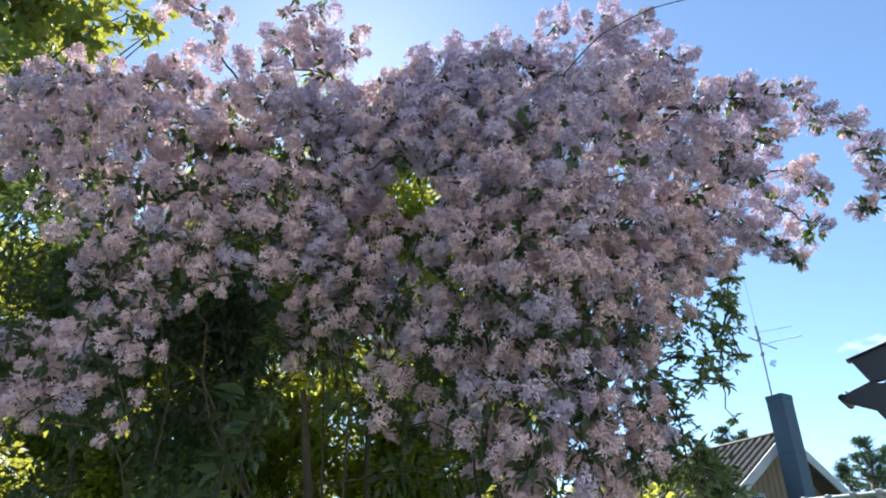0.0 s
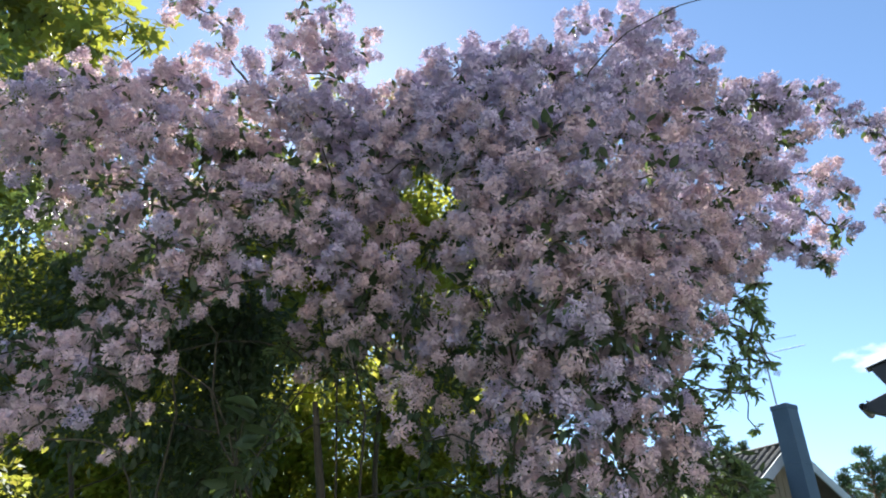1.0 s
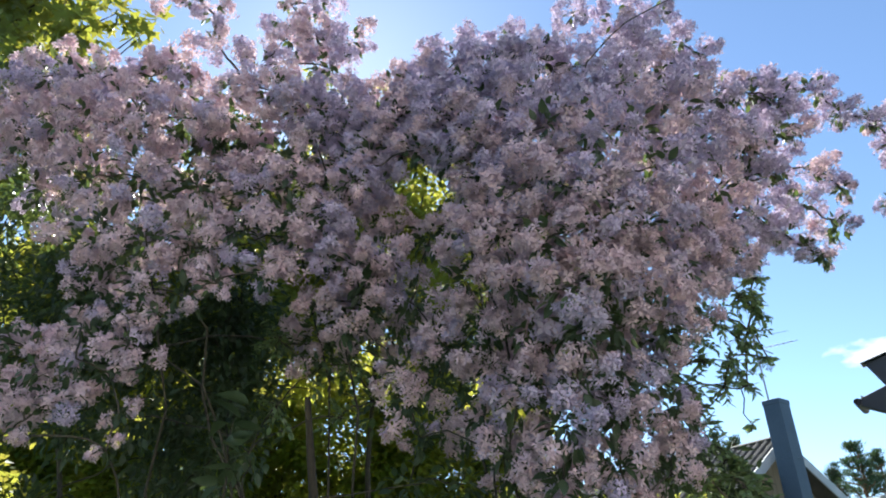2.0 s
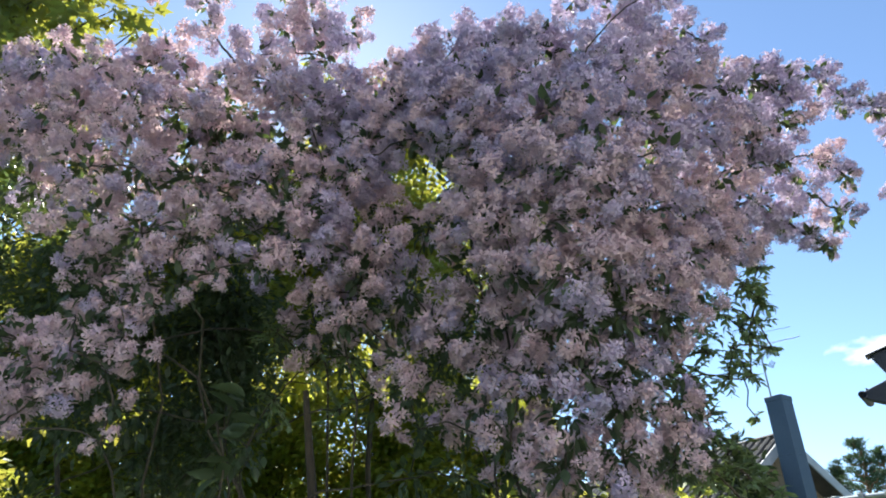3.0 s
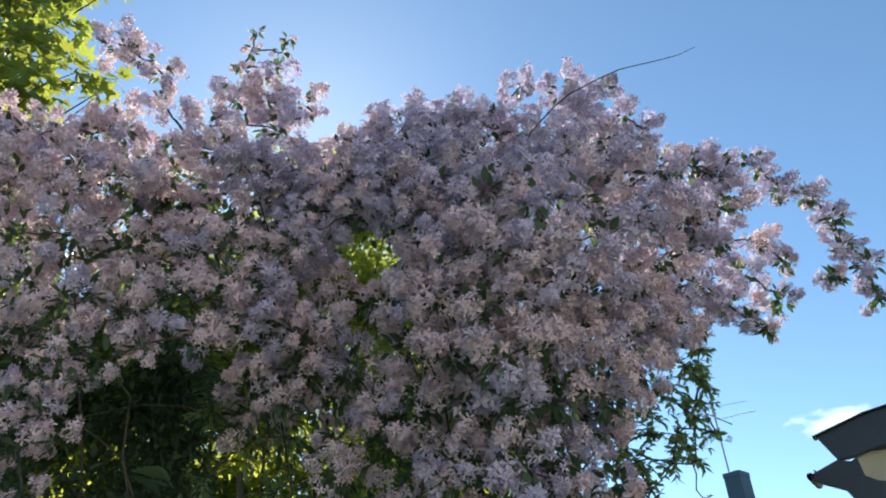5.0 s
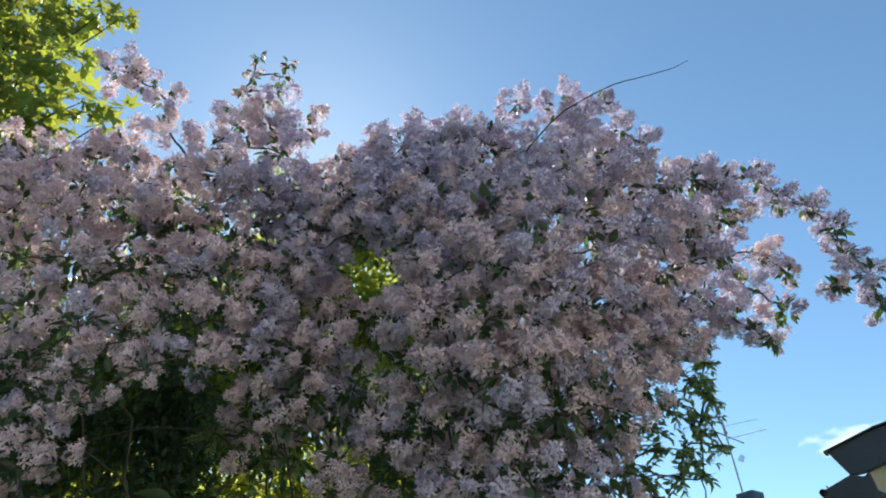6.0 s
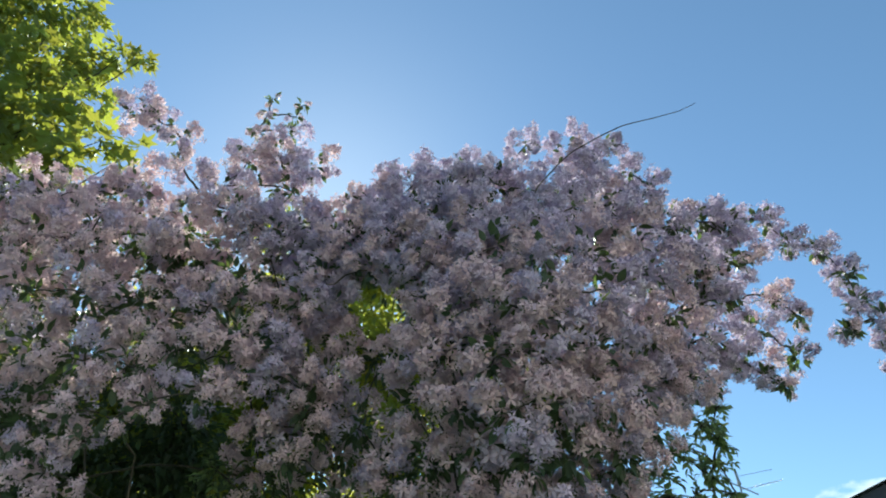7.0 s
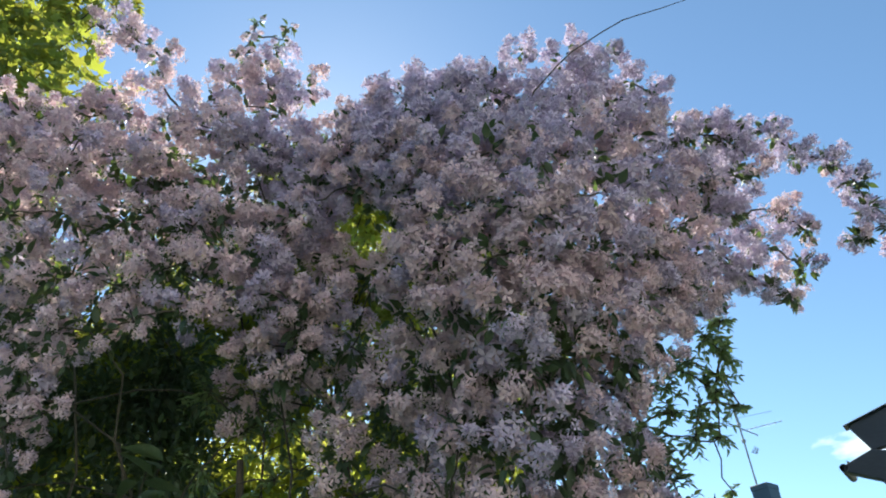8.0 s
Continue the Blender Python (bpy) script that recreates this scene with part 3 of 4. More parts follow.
def lilac():
    rng = np.random.default_rng(7)
    bush = base("lilac_bush", (0, 3.95, 0), "tall lilac bush thick with pale mauve blossom, growing from the lawn", "lilac bush")
    foot = np.array((0.0, 3.95, 0.0))
    kinds = [panicle_shape(rng, 0.085 + 0.02 * (i % 3), 0.062 + 0.012 * (i % 2), 10, 4) for i in range(8)]
    fresh, faded, leaves, hazy = [], [], [], []
    # limb, its root, how thick with blossom, how thick with leaves, the share of faded blossom, tinted for warm light
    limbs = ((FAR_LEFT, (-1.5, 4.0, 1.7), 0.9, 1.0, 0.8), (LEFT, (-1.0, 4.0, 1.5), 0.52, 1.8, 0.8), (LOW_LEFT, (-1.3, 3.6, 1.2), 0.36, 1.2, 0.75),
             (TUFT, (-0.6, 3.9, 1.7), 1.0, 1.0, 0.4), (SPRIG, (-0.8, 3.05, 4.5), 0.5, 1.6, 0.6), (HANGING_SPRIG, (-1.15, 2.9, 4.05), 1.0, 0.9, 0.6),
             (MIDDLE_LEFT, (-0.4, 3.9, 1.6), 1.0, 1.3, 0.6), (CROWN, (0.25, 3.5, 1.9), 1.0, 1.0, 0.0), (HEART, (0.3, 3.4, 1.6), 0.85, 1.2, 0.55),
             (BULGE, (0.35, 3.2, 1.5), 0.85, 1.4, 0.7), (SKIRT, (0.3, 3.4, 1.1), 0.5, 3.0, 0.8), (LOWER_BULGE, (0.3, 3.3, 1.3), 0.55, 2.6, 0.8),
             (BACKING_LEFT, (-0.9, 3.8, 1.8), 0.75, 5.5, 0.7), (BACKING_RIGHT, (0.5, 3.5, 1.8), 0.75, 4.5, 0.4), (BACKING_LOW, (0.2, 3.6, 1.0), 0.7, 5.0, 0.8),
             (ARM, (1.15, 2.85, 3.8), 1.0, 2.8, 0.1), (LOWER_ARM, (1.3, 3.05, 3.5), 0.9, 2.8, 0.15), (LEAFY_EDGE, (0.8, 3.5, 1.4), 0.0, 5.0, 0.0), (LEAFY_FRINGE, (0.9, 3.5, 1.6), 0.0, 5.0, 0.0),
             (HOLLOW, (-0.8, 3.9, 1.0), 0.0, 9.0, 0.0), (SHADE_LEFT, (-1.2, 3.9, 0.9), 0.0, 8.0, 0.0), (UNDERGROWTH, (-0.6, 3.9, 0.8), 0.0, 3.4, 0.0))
    for clumps, root, bloom, green, old in limbs:
        root = np.array(root)
        stem = bend(foot + np.array((root[0] * 0.18, rng.normal(0, 0.12), -0.05)), root, 0.2 * root[2], rng, 9, 0.03)
        if root[2] < 2.4:
            v, f = tube(stem, np.linspace(0.024, 0.013, 9), 8)
            part("stem", mesh_of("stem", v - foot, f, BARK, True), None, bush)
        nodes = [(root, 0.0)]
        along = clumps if clumps in (ARM, LOWER_ARM, HANGING_SPRIG) else sorted(clumps, key=lambda q: (q[0] - root[0]) ** 2 + (q[1] - root[1]) ** 2 + (q[2] - root[2]) ** 2)
        for x, y, z, r in along:
            c = np.array((x, y, z))
            start, far = min(nodes, key=lambda q: np.linalg.norm(q[0] - c) + 0.08 * q[1])
            gap = np.linalg.norm(c - start)
            twig = bend(start, c, 0.18 * gap, rng, 7, 0.022 * gap)
            thick = max(0.004, 0.008 - 0.003 * far)
            v, f = tube(twig, np.linspace(thick, 0.004, 7), 6)
            part("branch", mesh_of("branch", v - foot, f, BARK, True), None, bush)
            nodes.append((c, far + gap))
            warm_share = min(1.0, max(0.0, old + rng.normal(0, 0.15)))
            small = min(1.0, max(0.62, 0.35 + r * 6)) * (0.72 if clumps is SPRIG else 1.0)
            count = int(round((4 + 470 * r * r) * bloom * rng.uniform(0.7, 1.1)))
            for k in range(count):
                u = 1 - 2 * (k + 0.5) / count
                a = k * 2.399963 + rng.random() * 0.8
                d = np.array((math.sqrt(1 - u * u) * math.cos(a), math.sqrt(1 - u * u) * math.sin(a), u)) + rng.normal(0, 0.18, 3)
                d /= np.linalg.norm(d)
                p = c + d * r * (0.35 + 0.6 * rng.random())
                way = d + np.array((0, -0.2, 0.3)) + rng.normal(0, 0.2, 3)
                (faded if rng.random() < warm_share else fresh).append((rng.integers(8), aim(p, way, rng.random() * 6.3, small * (0.75 + 0.5 * rng.random())), p))
                for j in range(rng.poisson(0.4 * min(green, 2))):
                    leaves.append((rng.integers(3), leaf_pose(p - d * 0.03, d + rng.normal(0, 0.7, 3), rng, small * (0.05 + 0.03 * rng.random()), 0.9), p))
            if bloom == 0 and r < 0.105:
                # leafy sprays: thin drooping twigs with leaves in pairs
                for k in range(int(4 + 600 * r * r)):
                    d = rng.normal(0, 1, 3) * np.array((1, 0.8, 0.7))
                    d /= np.linalg.norm(d)
                    a = c - d * r * 0.3
                    b = c + d * r * rng.uniform(0.8, 1.5) + np.array((0, 0, -0.25 * r))
                    line = bend(a, b, 0.15 * r, rng, 6, 0.004)
                    v, f = tube(line, np.linspace(0.0025, 0.001, 6), 4)
                    part("twig", mesh_of("twig", v - foot, f, BARK, True), None, bush)
                    for q in line[1:]:
                        for side in (-1, 1):
                            w = np.cross(b - a, (0, 0, 1)) * side / (np.linalg.norm(b - a) + 1e-9) + (b - a) / np.linalg.norm(b - a) * 0.8
                            hazy.append((rng.integers(3), leaf_pose(q, w, rng, rng.uniform(0.03, 0.05), 0.08), q))
                continue
            extra = int((8 + 520 * r * r) * green)
            for k in range(extra):
                d = rng.normal(0, 1, 3)
                d /= np.linalg.norm(d)
                p = c + d * r * rng.random() ** 0.5 * (1.15 if green > 3 else 0.7)
                leaves.append((rng.integers(3), leaf_pose(p, d, rng, (0.036 if r < 0.105 else 0.05) + 0.028 * rng.random(), rng.uniform(-0.6, 1.0)), p))
    shift = np.eye(4)
    shift[:3, 3] = -foot
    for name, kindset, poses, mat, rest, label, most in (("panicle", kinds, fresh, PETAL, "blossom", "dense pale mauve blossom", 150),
                                                         ("panicle", kinds, faded, WARM_FADED_PETAL, "blossom", "faded blossom, greyish pink partly for warm light", 150),
                                                         ("leaf", LEAVES, leaves, LEAF, "foliage", "dark green pointed leaves", 200),
                                                         ("leaf", LEAVES, hazy, HAZE_LEAF, "foliage", "green pointed leaves, lightened for haze", 100)):
        poses.sort(key=lambda q: q[2][1])
        own, others = poses[:most], poses[most:]
        shared = [mesh_of(name, v, f, mat) for v, f in kindset]
        for k, m, _ in own:
            ob = part(name, shared[k], None, bush)
            ob.matrix_local = Matrix((shift @ m).tolist())
        mass = part(rest, scatter(rest, kindset, [(k, shift @ m) for k, m, _ in others], mat), None, bush, label)
        tagged(mass, kind="stuff")
    # broad young leaves on a shoot inside the shady hollow
    shoot = bend((-1.05, 3.5, 1.2), (-0.98, 3.2, 2.35), 0.1, rng, 8, 0.01)
    v, f = tube(shoot, np.linspace(0.009, 0.003, 8), 6)
    part("shoot", mesh_of("shoot", v - foot, f, BARK, True), None, bush)
    broad = [mesh_of("leaf", v, f, LEAF) for v, f in LEAVES]
    for k in range(20):
        p = np.array(shoot[3 + k % 5]) + rng.normal(0, 0.03, 3)
        a = k * 2.399963
        m = leaf_pose(p, (math.cos(a), 0.6 * math.sin(a) - 0.3, 0.25), rng, rng.uniform(0.13, 0.19), 0.25)
        part("leaf", broad[k % 3], None, bush).matrix_local = Matrix((shift @ m).tolist())
    # a slim stem in the open part of the bush
    slim = [(-0.60, 3.75, 0.0), (-0.62, 3.75, 1.0), (-0.64, 3.75, 1.6), (-0.67, 3.75, 2.04), (-0.71, 3.75, 2.27), (-0.76, 3.75, 2.58)]
    v, f = tube(slim, (0.032, 0.03, 0.028, 0.025, 0.022, 0.016), 8)
    part("stem", mesh_of("stem", v - foot, f, BARK, True), None, bush)
    # a bare dead shoot that sticks out over the crown
    dead = [(0.52, 2.4, 3.62), (0.547, 2.35, 3.707), (0.647, 2.28, 3.803), (0.7, 2.22, 3.822), (0.791, 2.1, 3.792), (0.849, 2.02, 3.761), (0.891, 2.0, 3.761), (0.978, 1.95, 3.745), (1.051, 1.9, 3.729), (1.108, 1.87, 3.745)]
    v, f = tube(dead, np.linspace(0.0042, 0.0012, 10), 6)
    part("dead_twig", mesh_of("dead_twig", v - foot, f, BARK, True), None, bush, "bare grey dead twig")


lilac()


# ---- trees and shrubs behind ----
def leafy_tree(name, foot, stems, clumps, leaf_kinds, mat, leaf_size, per, label, category, seed, own=0, bark=BARK, thick=0.09, fork=4):
    rng = np.random.default_rng(seed)
    foot = np.array(foot, float)
    tree = base(name, tuple(foot), label, category)
    top = np.array(stems, float)
    trunk = bend(foot - np.array((0, 0, 0.1)), top, 0.1, rng, 9, 0.05)
    v, f = tube(trunk, np.linspace(thick, thick * 0.55, 9), 10)
    part("trunk", mesh_of("trunk", v - foot, f, bark, True), None, tree)
    spots, ways = [], []
    for c, r in clumps:
        c = np.array(c, float)
        start = np.array(trunk[rng.integers(fork, 9)])
        limb = bend(start, c, 0.2, rng, 7, 0.05)
        v, f = tube(limb, np.linspace(thick * 0.22, 0.006, 7), 6)
        part("limb", mesh_of("limb", v - foot, f, bark, True), None, tree)
        n = int(per * r * r) + 8
        d = rng.normal(0, 1, (n, 3))
        d /= np.linalg.norm(d, axis=1, keepdims=True)
        spots.append(c + d * r * rng.random((n, 1)) ** 0.45 * np.array((1, 1, 0.75)))
        ways.append(d)
    spots, ways = np.concatenate(spots), np.concatenate(ways)
    order = np.argsort(spots[:, 1])
    spots, ways = spots[order], ways[order]
    turns = leaf_turns(ways, rng, leaf_size * (0.7 + 0.6 * rng.random(len(spots))))
    kind = rng.integers(len(leaf_kinds), size=len(spots))
    if own:
        shared = [mesh_of("leaf", v, f, mat) for v, f in leaf_kinds]
        for k, m, p in zip(kind[:own], turns[:own], spots[:own]):
            full = np.eye(4)
            full[:3, :3], full[:3, 3] = m, p - foot
            part("leaf", shared[k], None, tree).matrix_local = Matrix(full.tolist())
    vs, fs, n = [], [], 0
    for k, (v, f) in enumerate(leaf_kinds):
        pick = np.flatnonzero(kind[own:] == k) + own
        vs.append((np.einsum("vj,nij->nvi", v, turns[pick]) + (spots[pick] - foot)[:, None]).reshape(-1, 3))
        fs.append((f[None] + np.arange(len(pick))[:, None, None] * len(v)).reshape(-1, f.shape[1]) + n)
        n += len(pick) * len(v)
    tagged(part("foliage", mesh_of("foliage", np.concatenate(vs), np.concatenate(fs), mat), None, tree), kind="stuff")
    return tree


MAPLE_SIDE = [
    (-7.17, 6.5, 11.27, 0.837), (-6.51, 6.6, 11.53, 0.86), (-6.2, 6.7, 12.12, 0.598), (-6.06, 6.4, 9.81, 0.676),
    (-5.58, 6.5, 10.16, 0.612), (-5.01, 6.4, 10.23, 0.315), (-4.57, 6.3, 10.28, 0.227), (-4.22, 6.3, 10.24, 0.122),
    (-4.72, 6.3, 9.12, 0.403), (-5.2, 6.3, 8.57, 0.617), (-5.86, 6.3, 8.39, 0.682), (-4.21, 6.3, 8.3, 0.259),
    (-4.58, 6.3, 7.93, 0.369), (-5.09, 6.4, 7.67, 0.437), (-3.81, 6.3, 7.89, 0.089), (-3.68, 6.3, 8.18, 0.091),
    (-5.34, 6.5, 7.05, 0.558), (-4.71, 6.7, 6.8, 0.42), (-5.08, 6.7, 6.0, 0.522), (-4.6, 6.9, 5.85, 0.395),
]


def maple():
    rng = np.random.default_rng(3)
    clumps = [((x, y, z), r) for x, y, z, r in MAPLE_SIDE]
    for i in range(34):
        t = i / 33
        reach = 2.3 * math.sin(math.pi * (0.15 + 0.75 * t))
        a = i * 2.399963
        clumps.append(((-6.6 + reach * math.cos(a) * rng.uniform(0.5, 1), 6.6 + reach * math.sin(a) * rng.uniform(0.5, 1), 3.2 + 6.5 * t), rng.uniform(0.45, 0.75)))
    leafy_tree("maple_tree", (-6.4, 6.8, 0), (-6.2, 6.6, 7.5), clumps, LOBED, MAPLE_LEAF, 0.22, 480, "broad maple tree with sunlit yellow-green leaves on the lawn", "tree", 11, own=250, thick=0.16)


maple()


def thicket():
    rng = np.random.default_rng(5)
    spots = ((-4.0, 5.6, 4.0, 0.5, 0.6), (-2.9, 5.3, 4.2, 2.9, 0.5), (-1.7, 5.8, 5.0, 3.3, 0.5), (-0.6, 5.6, 5.9, 3.4, 0.6), (0.5, 5.9, 5.6, 3.2, 0.6), (1.4, 5.6, 2.2, 0.5, 0.6),
             (-4.3, 8.2, 3.9, 1.9, 0.2), (-3.1, 8.0, 4.1, 1.9, 0.2), (-1.9, 8.2, 4.0, 1.9, 0.2), (-0.7, 8.0, 4.2, 1.9, 0.2), (0.5, 8.2, 4.0, 1.9, 0.2))
    for i, (x, y, h, low, deep) in enumerate(spots):
        clumps = [((x + rng.uniform(-0.75, 0.75), y + rng.uniform(-deep, deep), low + (h - low) * rng.random()), rng.uniform(0.26, 0.42)) for k in range(72 if y > 7 else 44)]
        leafy_tree("green_shrub", (x, y, 0), (x + 0.1, y, h * 0.7), clumps, OVAL, SHRUB_LEAF, 0.075, 2600, "yellow-green shrub lit from behind, beside the lilac bush", "shrub", 20 + i, thick=0.03, fork=7)


thicket()


def pine(x, y, h, seed):
    rng = np.random.default_rng(seed)
    foot = np.array((x, y, 0.0))
    tree = base("pine_tree", (x, y, 0), "tall dark green pine standing far behind the houses", "tree", "distant pines")
    trunk = bend(foot, foot + np.array((0.2, 0.1, h)), 0, rng, 9, 0.08)
    v, f = tube(trunk, np.linspace(0.2, 0.03, 9), 8)
    part("trunk", mesh_of("trunk", v - foot, f, PINE_BARK, True), None, tree)
    blade = (np.array(((0, -0.5, 0), (1, -0.25, 0.1), (1, 0.25, 0.1), (0, 0.5, 0)), float) * np.array((1, 0.22, 1)), np.array(((0, 1, 2, 3),)))
    tufts = []
    for i in range(44):
        layer = i // 4
        t = layer / 10
        z = h * (0.45 + 0.53 * t) + rng.normal(0, 0.07)
        reach = h * 0.19 * (1.03 - t) ** 0.8 * rng.uniform(0.5, 1.1) + 0.12
        a = i * math.pi / 2 + layer * 0.7 + rng.normal(0, 0.3)
        out = np.array((math.cos(a), math.sin(a), 0.28))
        tip = foot + np.array((0, 0, z)) + out * reach
        v, f = tube(bend(foot + np.array((0, 0, z - 0.1)), tip, 0.0, rng, 5, 0.03), np.linspace(0.04, 0.012, 5), 5)
        part("branch", mesh_of("branch", v - foot, f, PINE_BARK, True), None, tree)
        for k in range(3):
            c = np.array((0, 0, z)) + out * reach * (0.55 + 0.22 * k) + rng.normal(0, 0.07, 3)
            for j in range(46):
                d = rng.normal(0, 1, 3) + np.array((0, 0, 0.4))
                d /= np.linalg.norm(d)
                tufts.append((0, leaf_pose(c + d * np.array((0.24, 0.24, 0.10)) * rng.random(), d, rng, 0.14, -0.2)))
    tagged(part("foliage", scatter("foliage", [blade], tufts, NEEDLE), None, tree), kind="stuff")


for i, (az, dist, h) in enumerate(((33.8, 31, 7.1), (35.0, 33, 7.0), (36.4, 32, 6.5), (32.2, 36, 7.0), (24.5, 34, 8.6), (25.8, 36, 8.7), (22.6, 36, 8.5), (38.5, 34, 6.8))):
    pine(dist * math.sin(radians(az)), dist * math.cos(radians(az)), h, 40 + i)


# ---- cottage with chimney ----
def cottage():
    """Gable house; local x along the gable, y into the house."""
    house = base("cottage", (6.93, 12.72, 0), "beige wooden cottage with dark tiled roof and pale bargeboards", "house")
    house.rotation_euler = (0, 0, radians(20))
    half, apex, slope, long = 3.0, 4.39, 0.78, 7.0
    eave = apex - half * slope
    bm = bmesh.new()
    for lo, hi in (((-half + 0.4, 0.4, 0), (half - 0.4, 0.55, eave + 0.3)), ((-half + 0.4, 0.55, 0), (-half + 0.55, long, eave + 0.3)),
                   ((half - 0.55, 0.55, 0), (half - 0.4, long, eave + 0.3)), ((-half + 0.4, long, 0), (half - 0.4, long + 0.15, eave + 0.3))):
        box(bm, lo, hi)
    part("wall", bm, BEIGE_WOOD, house)
    part("gable", slab([(-half + 0.4, eave + 0.3), (half - 0.4, eave + 0.3), (0, apex - 0.16)], 0.15), BEIGE_WOOD, house).location = (0, 0.4, 0)
    # weatherboards on the gable
    board = bmesh.new()
    box(board, (0, 0, -1), (0.135, 0.022, 0), 0.004)
    me = bpy.data.meshes.new("plank")
    board.to_mesh(me)
    board.free()
    me.materials.append(BEIGE_WOOD)
    x = -half + 0.42
    while x < half - 0.55:
        top = apex - 0.14 - slope * max(abs(x), abs(x + 0.135))
        ob = part("plank", me, None, house)
        ob.location, ob.scale = (x, 0.376, top - 0.02), (1, 1, top - 0.3)
        x += 0.145
    for side in (-1, 1):
        roof = part("roof", slab([(0, apex), (side * half, eave), (side * half, eave - 0.14), (0, apex - 0.14)], long + 0.7), ROOF_TILE, house)
        roof.location = (0, -0.02, 0.0)
        # courses of pantile rolls running down the slope
        ang = math.atan(slope)
        run = half / math.cos(ang)
        roll = bmesh.new()
        bmesh.ops.create_cone(roll, cap_ends=True, segments=8, radius1=0.07, radius2=0.07, depth=run)
        rm = bpy.data.meshes.new("tile_roll")
        roll.to_mesh(rm)
        roll.free()
        rm.materials.append(ROOF_TILE)
        for k in range(34):
            ob = part("tile_roll", rm, None, house)
            ob.location = (side * half / 2, 0.06 + k * 0.215, (apex + eave) / 2 + 0.02)
            ob.rotation_euler = (0, side * (math.pi / 2 + ang), 0)
        drop = 0.17
        barge = part("bargeboard", slab([(0, apex + 0.05), (side * (half + 0.03), eave + 0.02), (side * (half + 0.03), eave - drop), (0, apex - drop)], 0.035), GREY_TRIM, house)
        barge.location = (0, -0.06 + 0.002 * side, 0)
    bm = bmesh.new()
    box(bm, (-0.11, -0.03, apex), (0.11, long + 0.6, apex + 0.07), 0.03)
    part("ridge_cap", bm, ROOF_TILE, house)
    # small attic window
    win = part("window", slab([(0.55, 2.55), (1.15, 2.55), (1.15, 3.15), (0.55, 3.15)], 0.04), GREY_TRIM, house)
    win.location = (0, 0.33, 0)
    part("pane", slab([(0.62, 2.62), (1.08, 2.62), (1.08, 3.08), (0.62, 3.08)], 0.01), GLASS_DARK, win).location = (0, -0.012, 0)
    other = part("window", slab([(-1.3, 2.7), (-0.45, 2.7), (-0.45, 3.3), (-1.3, 3.3)], 0.04), GREY_TRIM, house)
    other.location = (0, 0.33, 0)
    part("pane", slab([(-1.23, 2.77), (-0.52, 2.77), (-0.52, 3.23), (-1.23, 3.23)], 0.01), GLASS_DARK, other).location = (0, -0.012, 0)
    return house


cottage()


def chimney():
    ob = base("chimney", (6.71, 12.21, 0), "tall chimney clad in dark blue-grey sheet metal against the cottage gable", "chimney")
    ob.rotation_euler = (0, 0, radians(30))
    bm = bmesh.new()
    box(bm, (-0.17, -0.17, 0), (0.17, 0.17, 4.93), 0.008)
    part("shaft", bm, CHIMNEY_METAL, ob)
    bm = bmesh.new()
    box(bm, (-0.178, -0.178, 4.9), (0.178, 0.178, 5.0), 0.01)
    part("cap", bm, CHIMNEY_METAL, ob)
    for z in (1.3, 2.6, 3.9):
        bm = bmesh.new()
        box(bm, (-0.1755, -0.1755, z), (0.1755, 0.1755, z + 0.02), 0.003)
        part("seam", bm, CHIMNEY_METAL, ob)


chimney()


def antenna():
    ob = base("tv_antenna", (6.58, 12.2, 5.0), "thin grey aerial mast with crossbars on the chimney", "antenna")

    def rod(name, a, b, r, parent):
        v, f = tube([a, ((a[0] + b[0]) / 2, (a[1] + b[1]) / 2, (a[2] + b[2]) / 2), b], (r, r, r), 6)
        return part(name, mesh_of(name, v, f, ANTENNA_METAL, True), None, parent)

    rod("mast", (0, 0, 0), (0, 0, 1.42), 0.016, ob)
    rod("whip", (0, 0, 1.42), (-0.03, 0, 2.5), 0.004, ob)
    for z in (0.8, 1.12):
        bm = bmesh.new()
        box(bm, (-0.03, -0.03, z), (0.03, 0.03, z + 0.07), 0.007)
        part("clamp", bm, ANTENNA_METAL, ob)
    rod("mast_head", (0, 0, 1.2), (-0.01, 0, 1.43), 0.026, ob)
    rod("boom", (0.0, 0.0, 1.03), (1.02, 0.2, 1.32), 0.0055, ob)
    rod("boom", (0.0, 0.0, 1.29), (0.88, 0.2, 1.53), 0.0045, ob)
    rod("boom", (-0.2, 0.0, 1.18), (0.32, 0.0, 0.95), 0.012, ob)
    for k in range(5):
        s = 0.3 + 0.15 * k
        rod("element", (1.02 * s - 0.02, 0.2 * s + 0.12, 1.03 + 0.29 * s), (1.02 * s + 0.02, 0.2 * s - 0.12, 1.03 + 0.29 * s), 0.003, ob)
    for k in range(6):
        rod("element", (0.07 + 0.02 * k, -0.02, 0.62 + 0.02 * k), (0.17 + 0.012 * k, -0.05, 0.56 + 0.02 * k), 0.006, ob)


antenna()


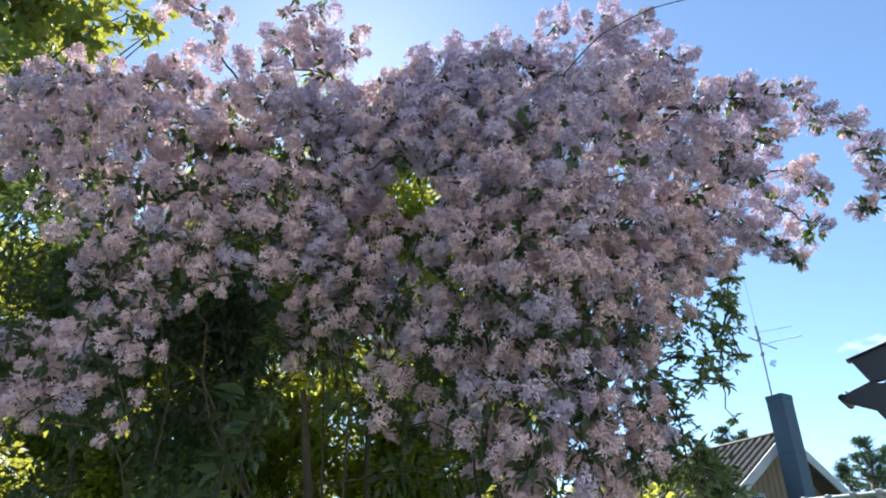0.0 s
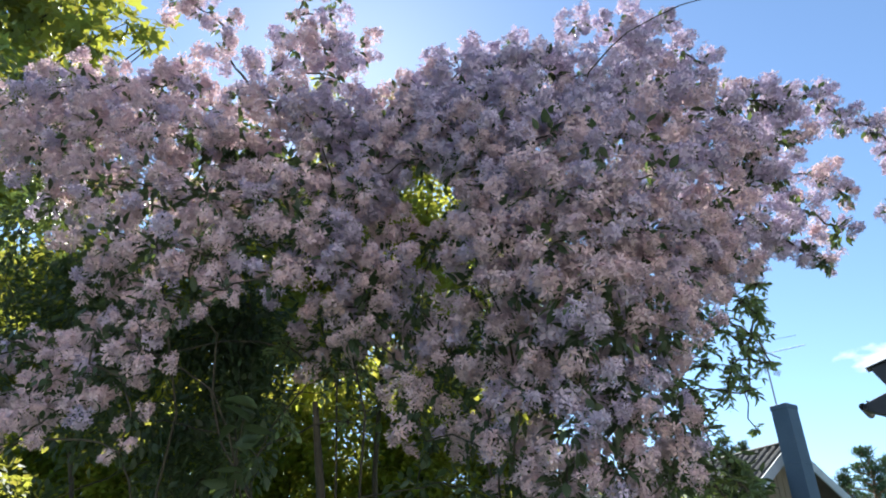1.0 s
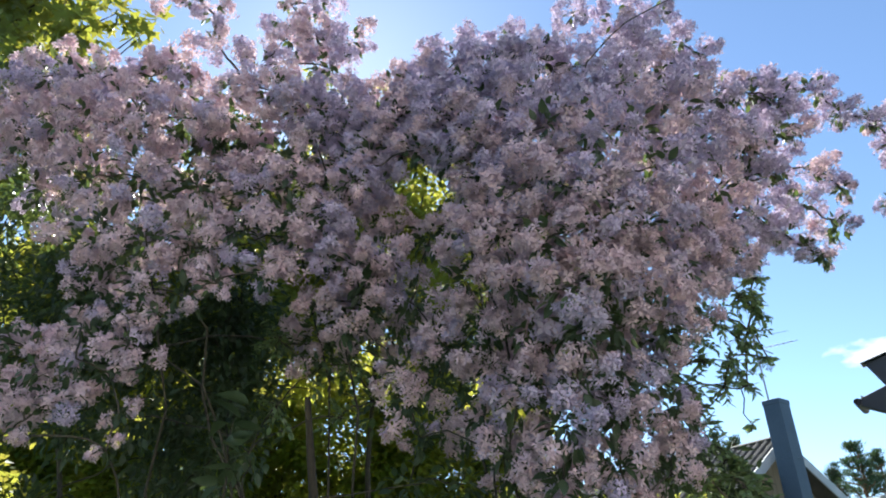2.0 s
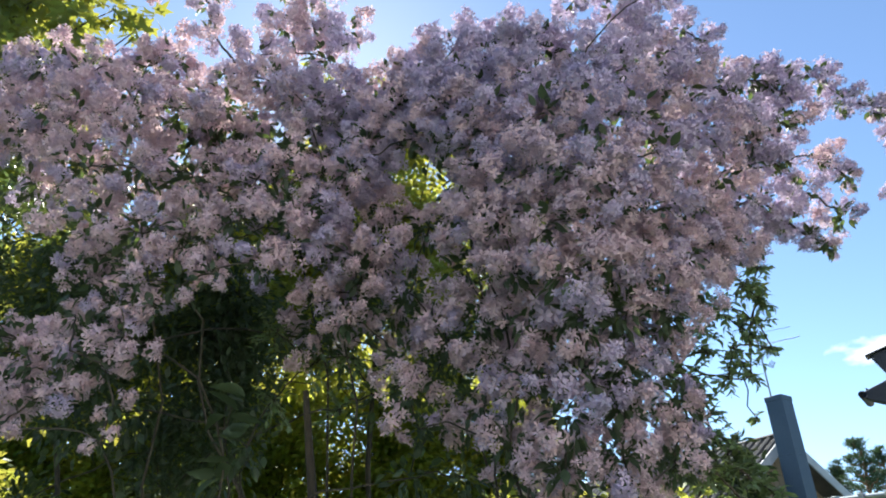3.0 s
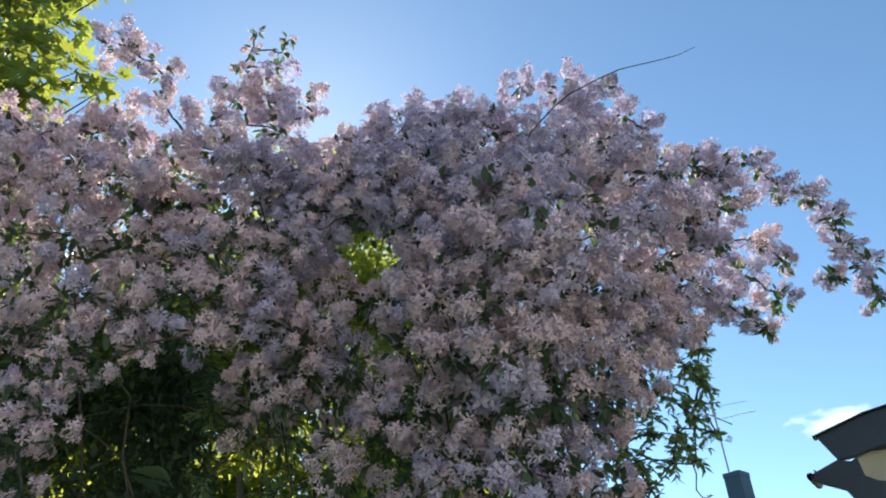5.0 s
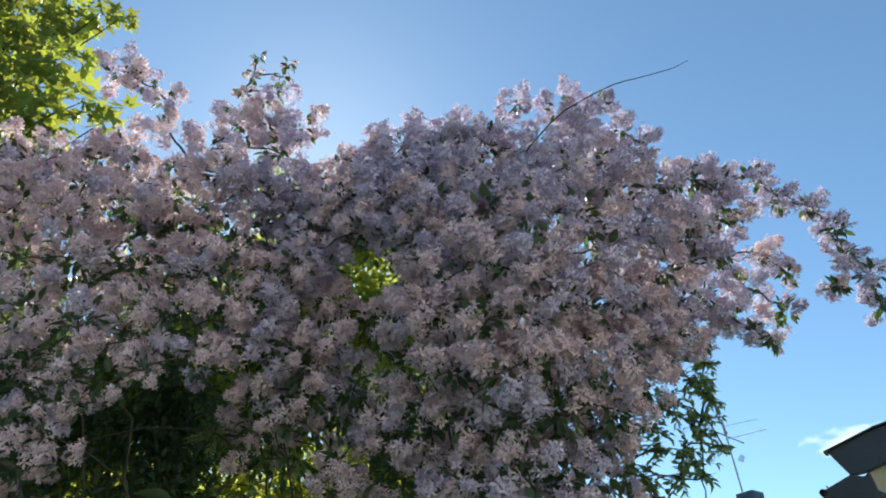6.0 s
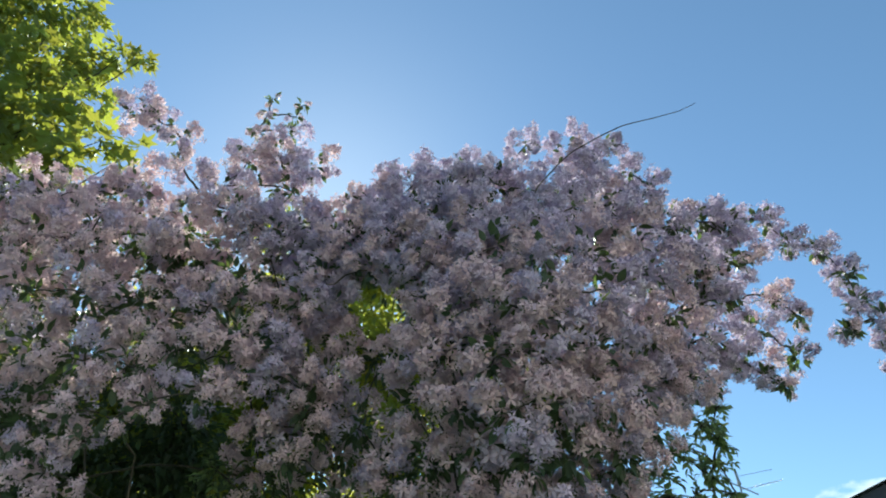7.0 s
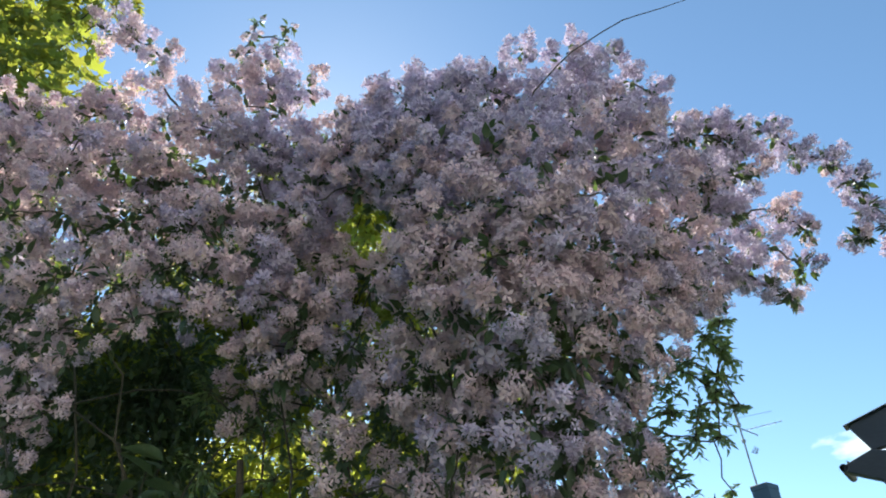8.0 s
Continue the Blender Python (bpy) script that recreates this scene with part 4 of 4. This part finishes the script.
# ---- carport roof with gutter, in front of the cottage ----
def carport():
    ob = base("carport", (5.12, 8.80, -0.08), "low flat-roofed carport with a galvanised gutter and posts", "carport")
    ob.rotation_euler = (0, 0, radians(-60.4))
    bm = bmesh.new()
    box(bm, (-1.9, -0.4, 2.60), (2.2, 2.2, 2.66), 0.01)
    part("roof", bm, GREY_TRIM, ob)
    for k in range(2):
        v, f = tube([(-1.95, -0.47, 2.72 - 0.075 * k), (0.2, -0.47, 2.72 - 0.075 * k), (2.25, -0.47, 2.72 - 0.075 * k)], (0.034, 0.034, 0.034), 8)
        part("gutter", mesh_of("gutter", v, f, GALVANISED, True), None, ob)
    clip = bmesh.new()
    box(clip, (-0.03, -0.52, 2.62), (0.03, -0.42, 2.765), 0.006)
    cm = bpy.data.meshes.new("bracket")
    clip.to_mesh(cm)
    clip.free()
    cm.materials.append(GALVANISED)
    for k in range(14):
        part("bracket", cm, None, ob).location = (-1.8 + 0.3 * k, 0, 0)
    post = bmesh.new()
    box(post, (-0.05, -0.05, 0), (0.05, 0.05, 2.6), 0.008)
    pm = bpy.data.meshes.new("post")
    post.to_mesh(pm)
    post.free()
    pm.materials.append(GREY_TRIM)
    for x, y in ((-1.75, -0.25), (2.0, -0.25), (-1.75, 2.0), (2.0, 2.0)):
        part("post", pm, None, ob).location = (x, y, 0)


carport()


# ---- house beside the garden: only its roof corner comes into view ----
def near_house():
    """Local x along the wall that faces the garden, y into the house."""
    ob = base("neighbouring_house", (3.007, 4.593, -0.011), "cream house with dark blue-grey roof boards and eave", "house")
    ob.rotation_euler = (0, 0, radians(-42))
    deep = 4.0
    bm = bmesh.new()
    box(bm, (0.21, 0.10, 0), (4.6, deep, 3.0), 0.01)
    part("wall", bm, CREAM_WALL, ob)
    part("roof", slab([(0.20, 3.16), (0.51, 3.22), (2.4, 3.66), (4.8, 3.2), (4.8, 3.0), (0.25, 3.0)], deep), DARK_TRIM, ob).location = (0, 0.062, 0)
    part("bargeboard", slab([(0.027, 3.126), (0.354, 3.215), (0.512, 3.236), (1.3, 3.42), (1.3, 3.2), (0.432, 2.995), (0.356, 2.996), (0.225, 2.96), (0.18, 2.955), (0.111, 2.951)], 0.06), DARK_TRIM, ob)
    part("roof_edge", slab([(0.005, 3.124), (0.354, 3.219), (0.512, 3.242), (1.3, 3.426), (1.3, 3.438), (0.512, 3.252), (0.354, 3.229), (0.0, 3.13)], 0.12), DARK_TRIM, ob).location = (0, -0.03, 0)
    part("boxed_eave", slab([(-0.085, 2.88), (0.111, 2.951), (0.15, 2.935), (0.19, 2.925), (0.225, 2.95), (0.233, 2.825), (0.30, 2.78), (0.356, 2.767), (0.9, 2.66), (0.9, 2.3), (0.20, 2.3), (0.185, 2.56), (0.166, 2.615), (0.094, 2.759), (-0.088, 2.845)], 0.09), DARK_TRIM, ob).location = (0, -0.02, 0)
    v, f = tube([(-0.082, -0.04, 2.862), (-0.082, 0.1, 2.862), (-0.082, 0.25, 2.862)], (0.026, 0.026, 0.026), 10)
    part("gutter_end", mesh_of("gutter_end", v, f, DARK_TRIM, True), None, ob)
    part("hook", slab([(-0.055, 2.89), (-0.045, 2.89), (-0.04, 2.905), (-0.06, 2.915)], 0.03), DARK_TRIM, ob)


near_house()
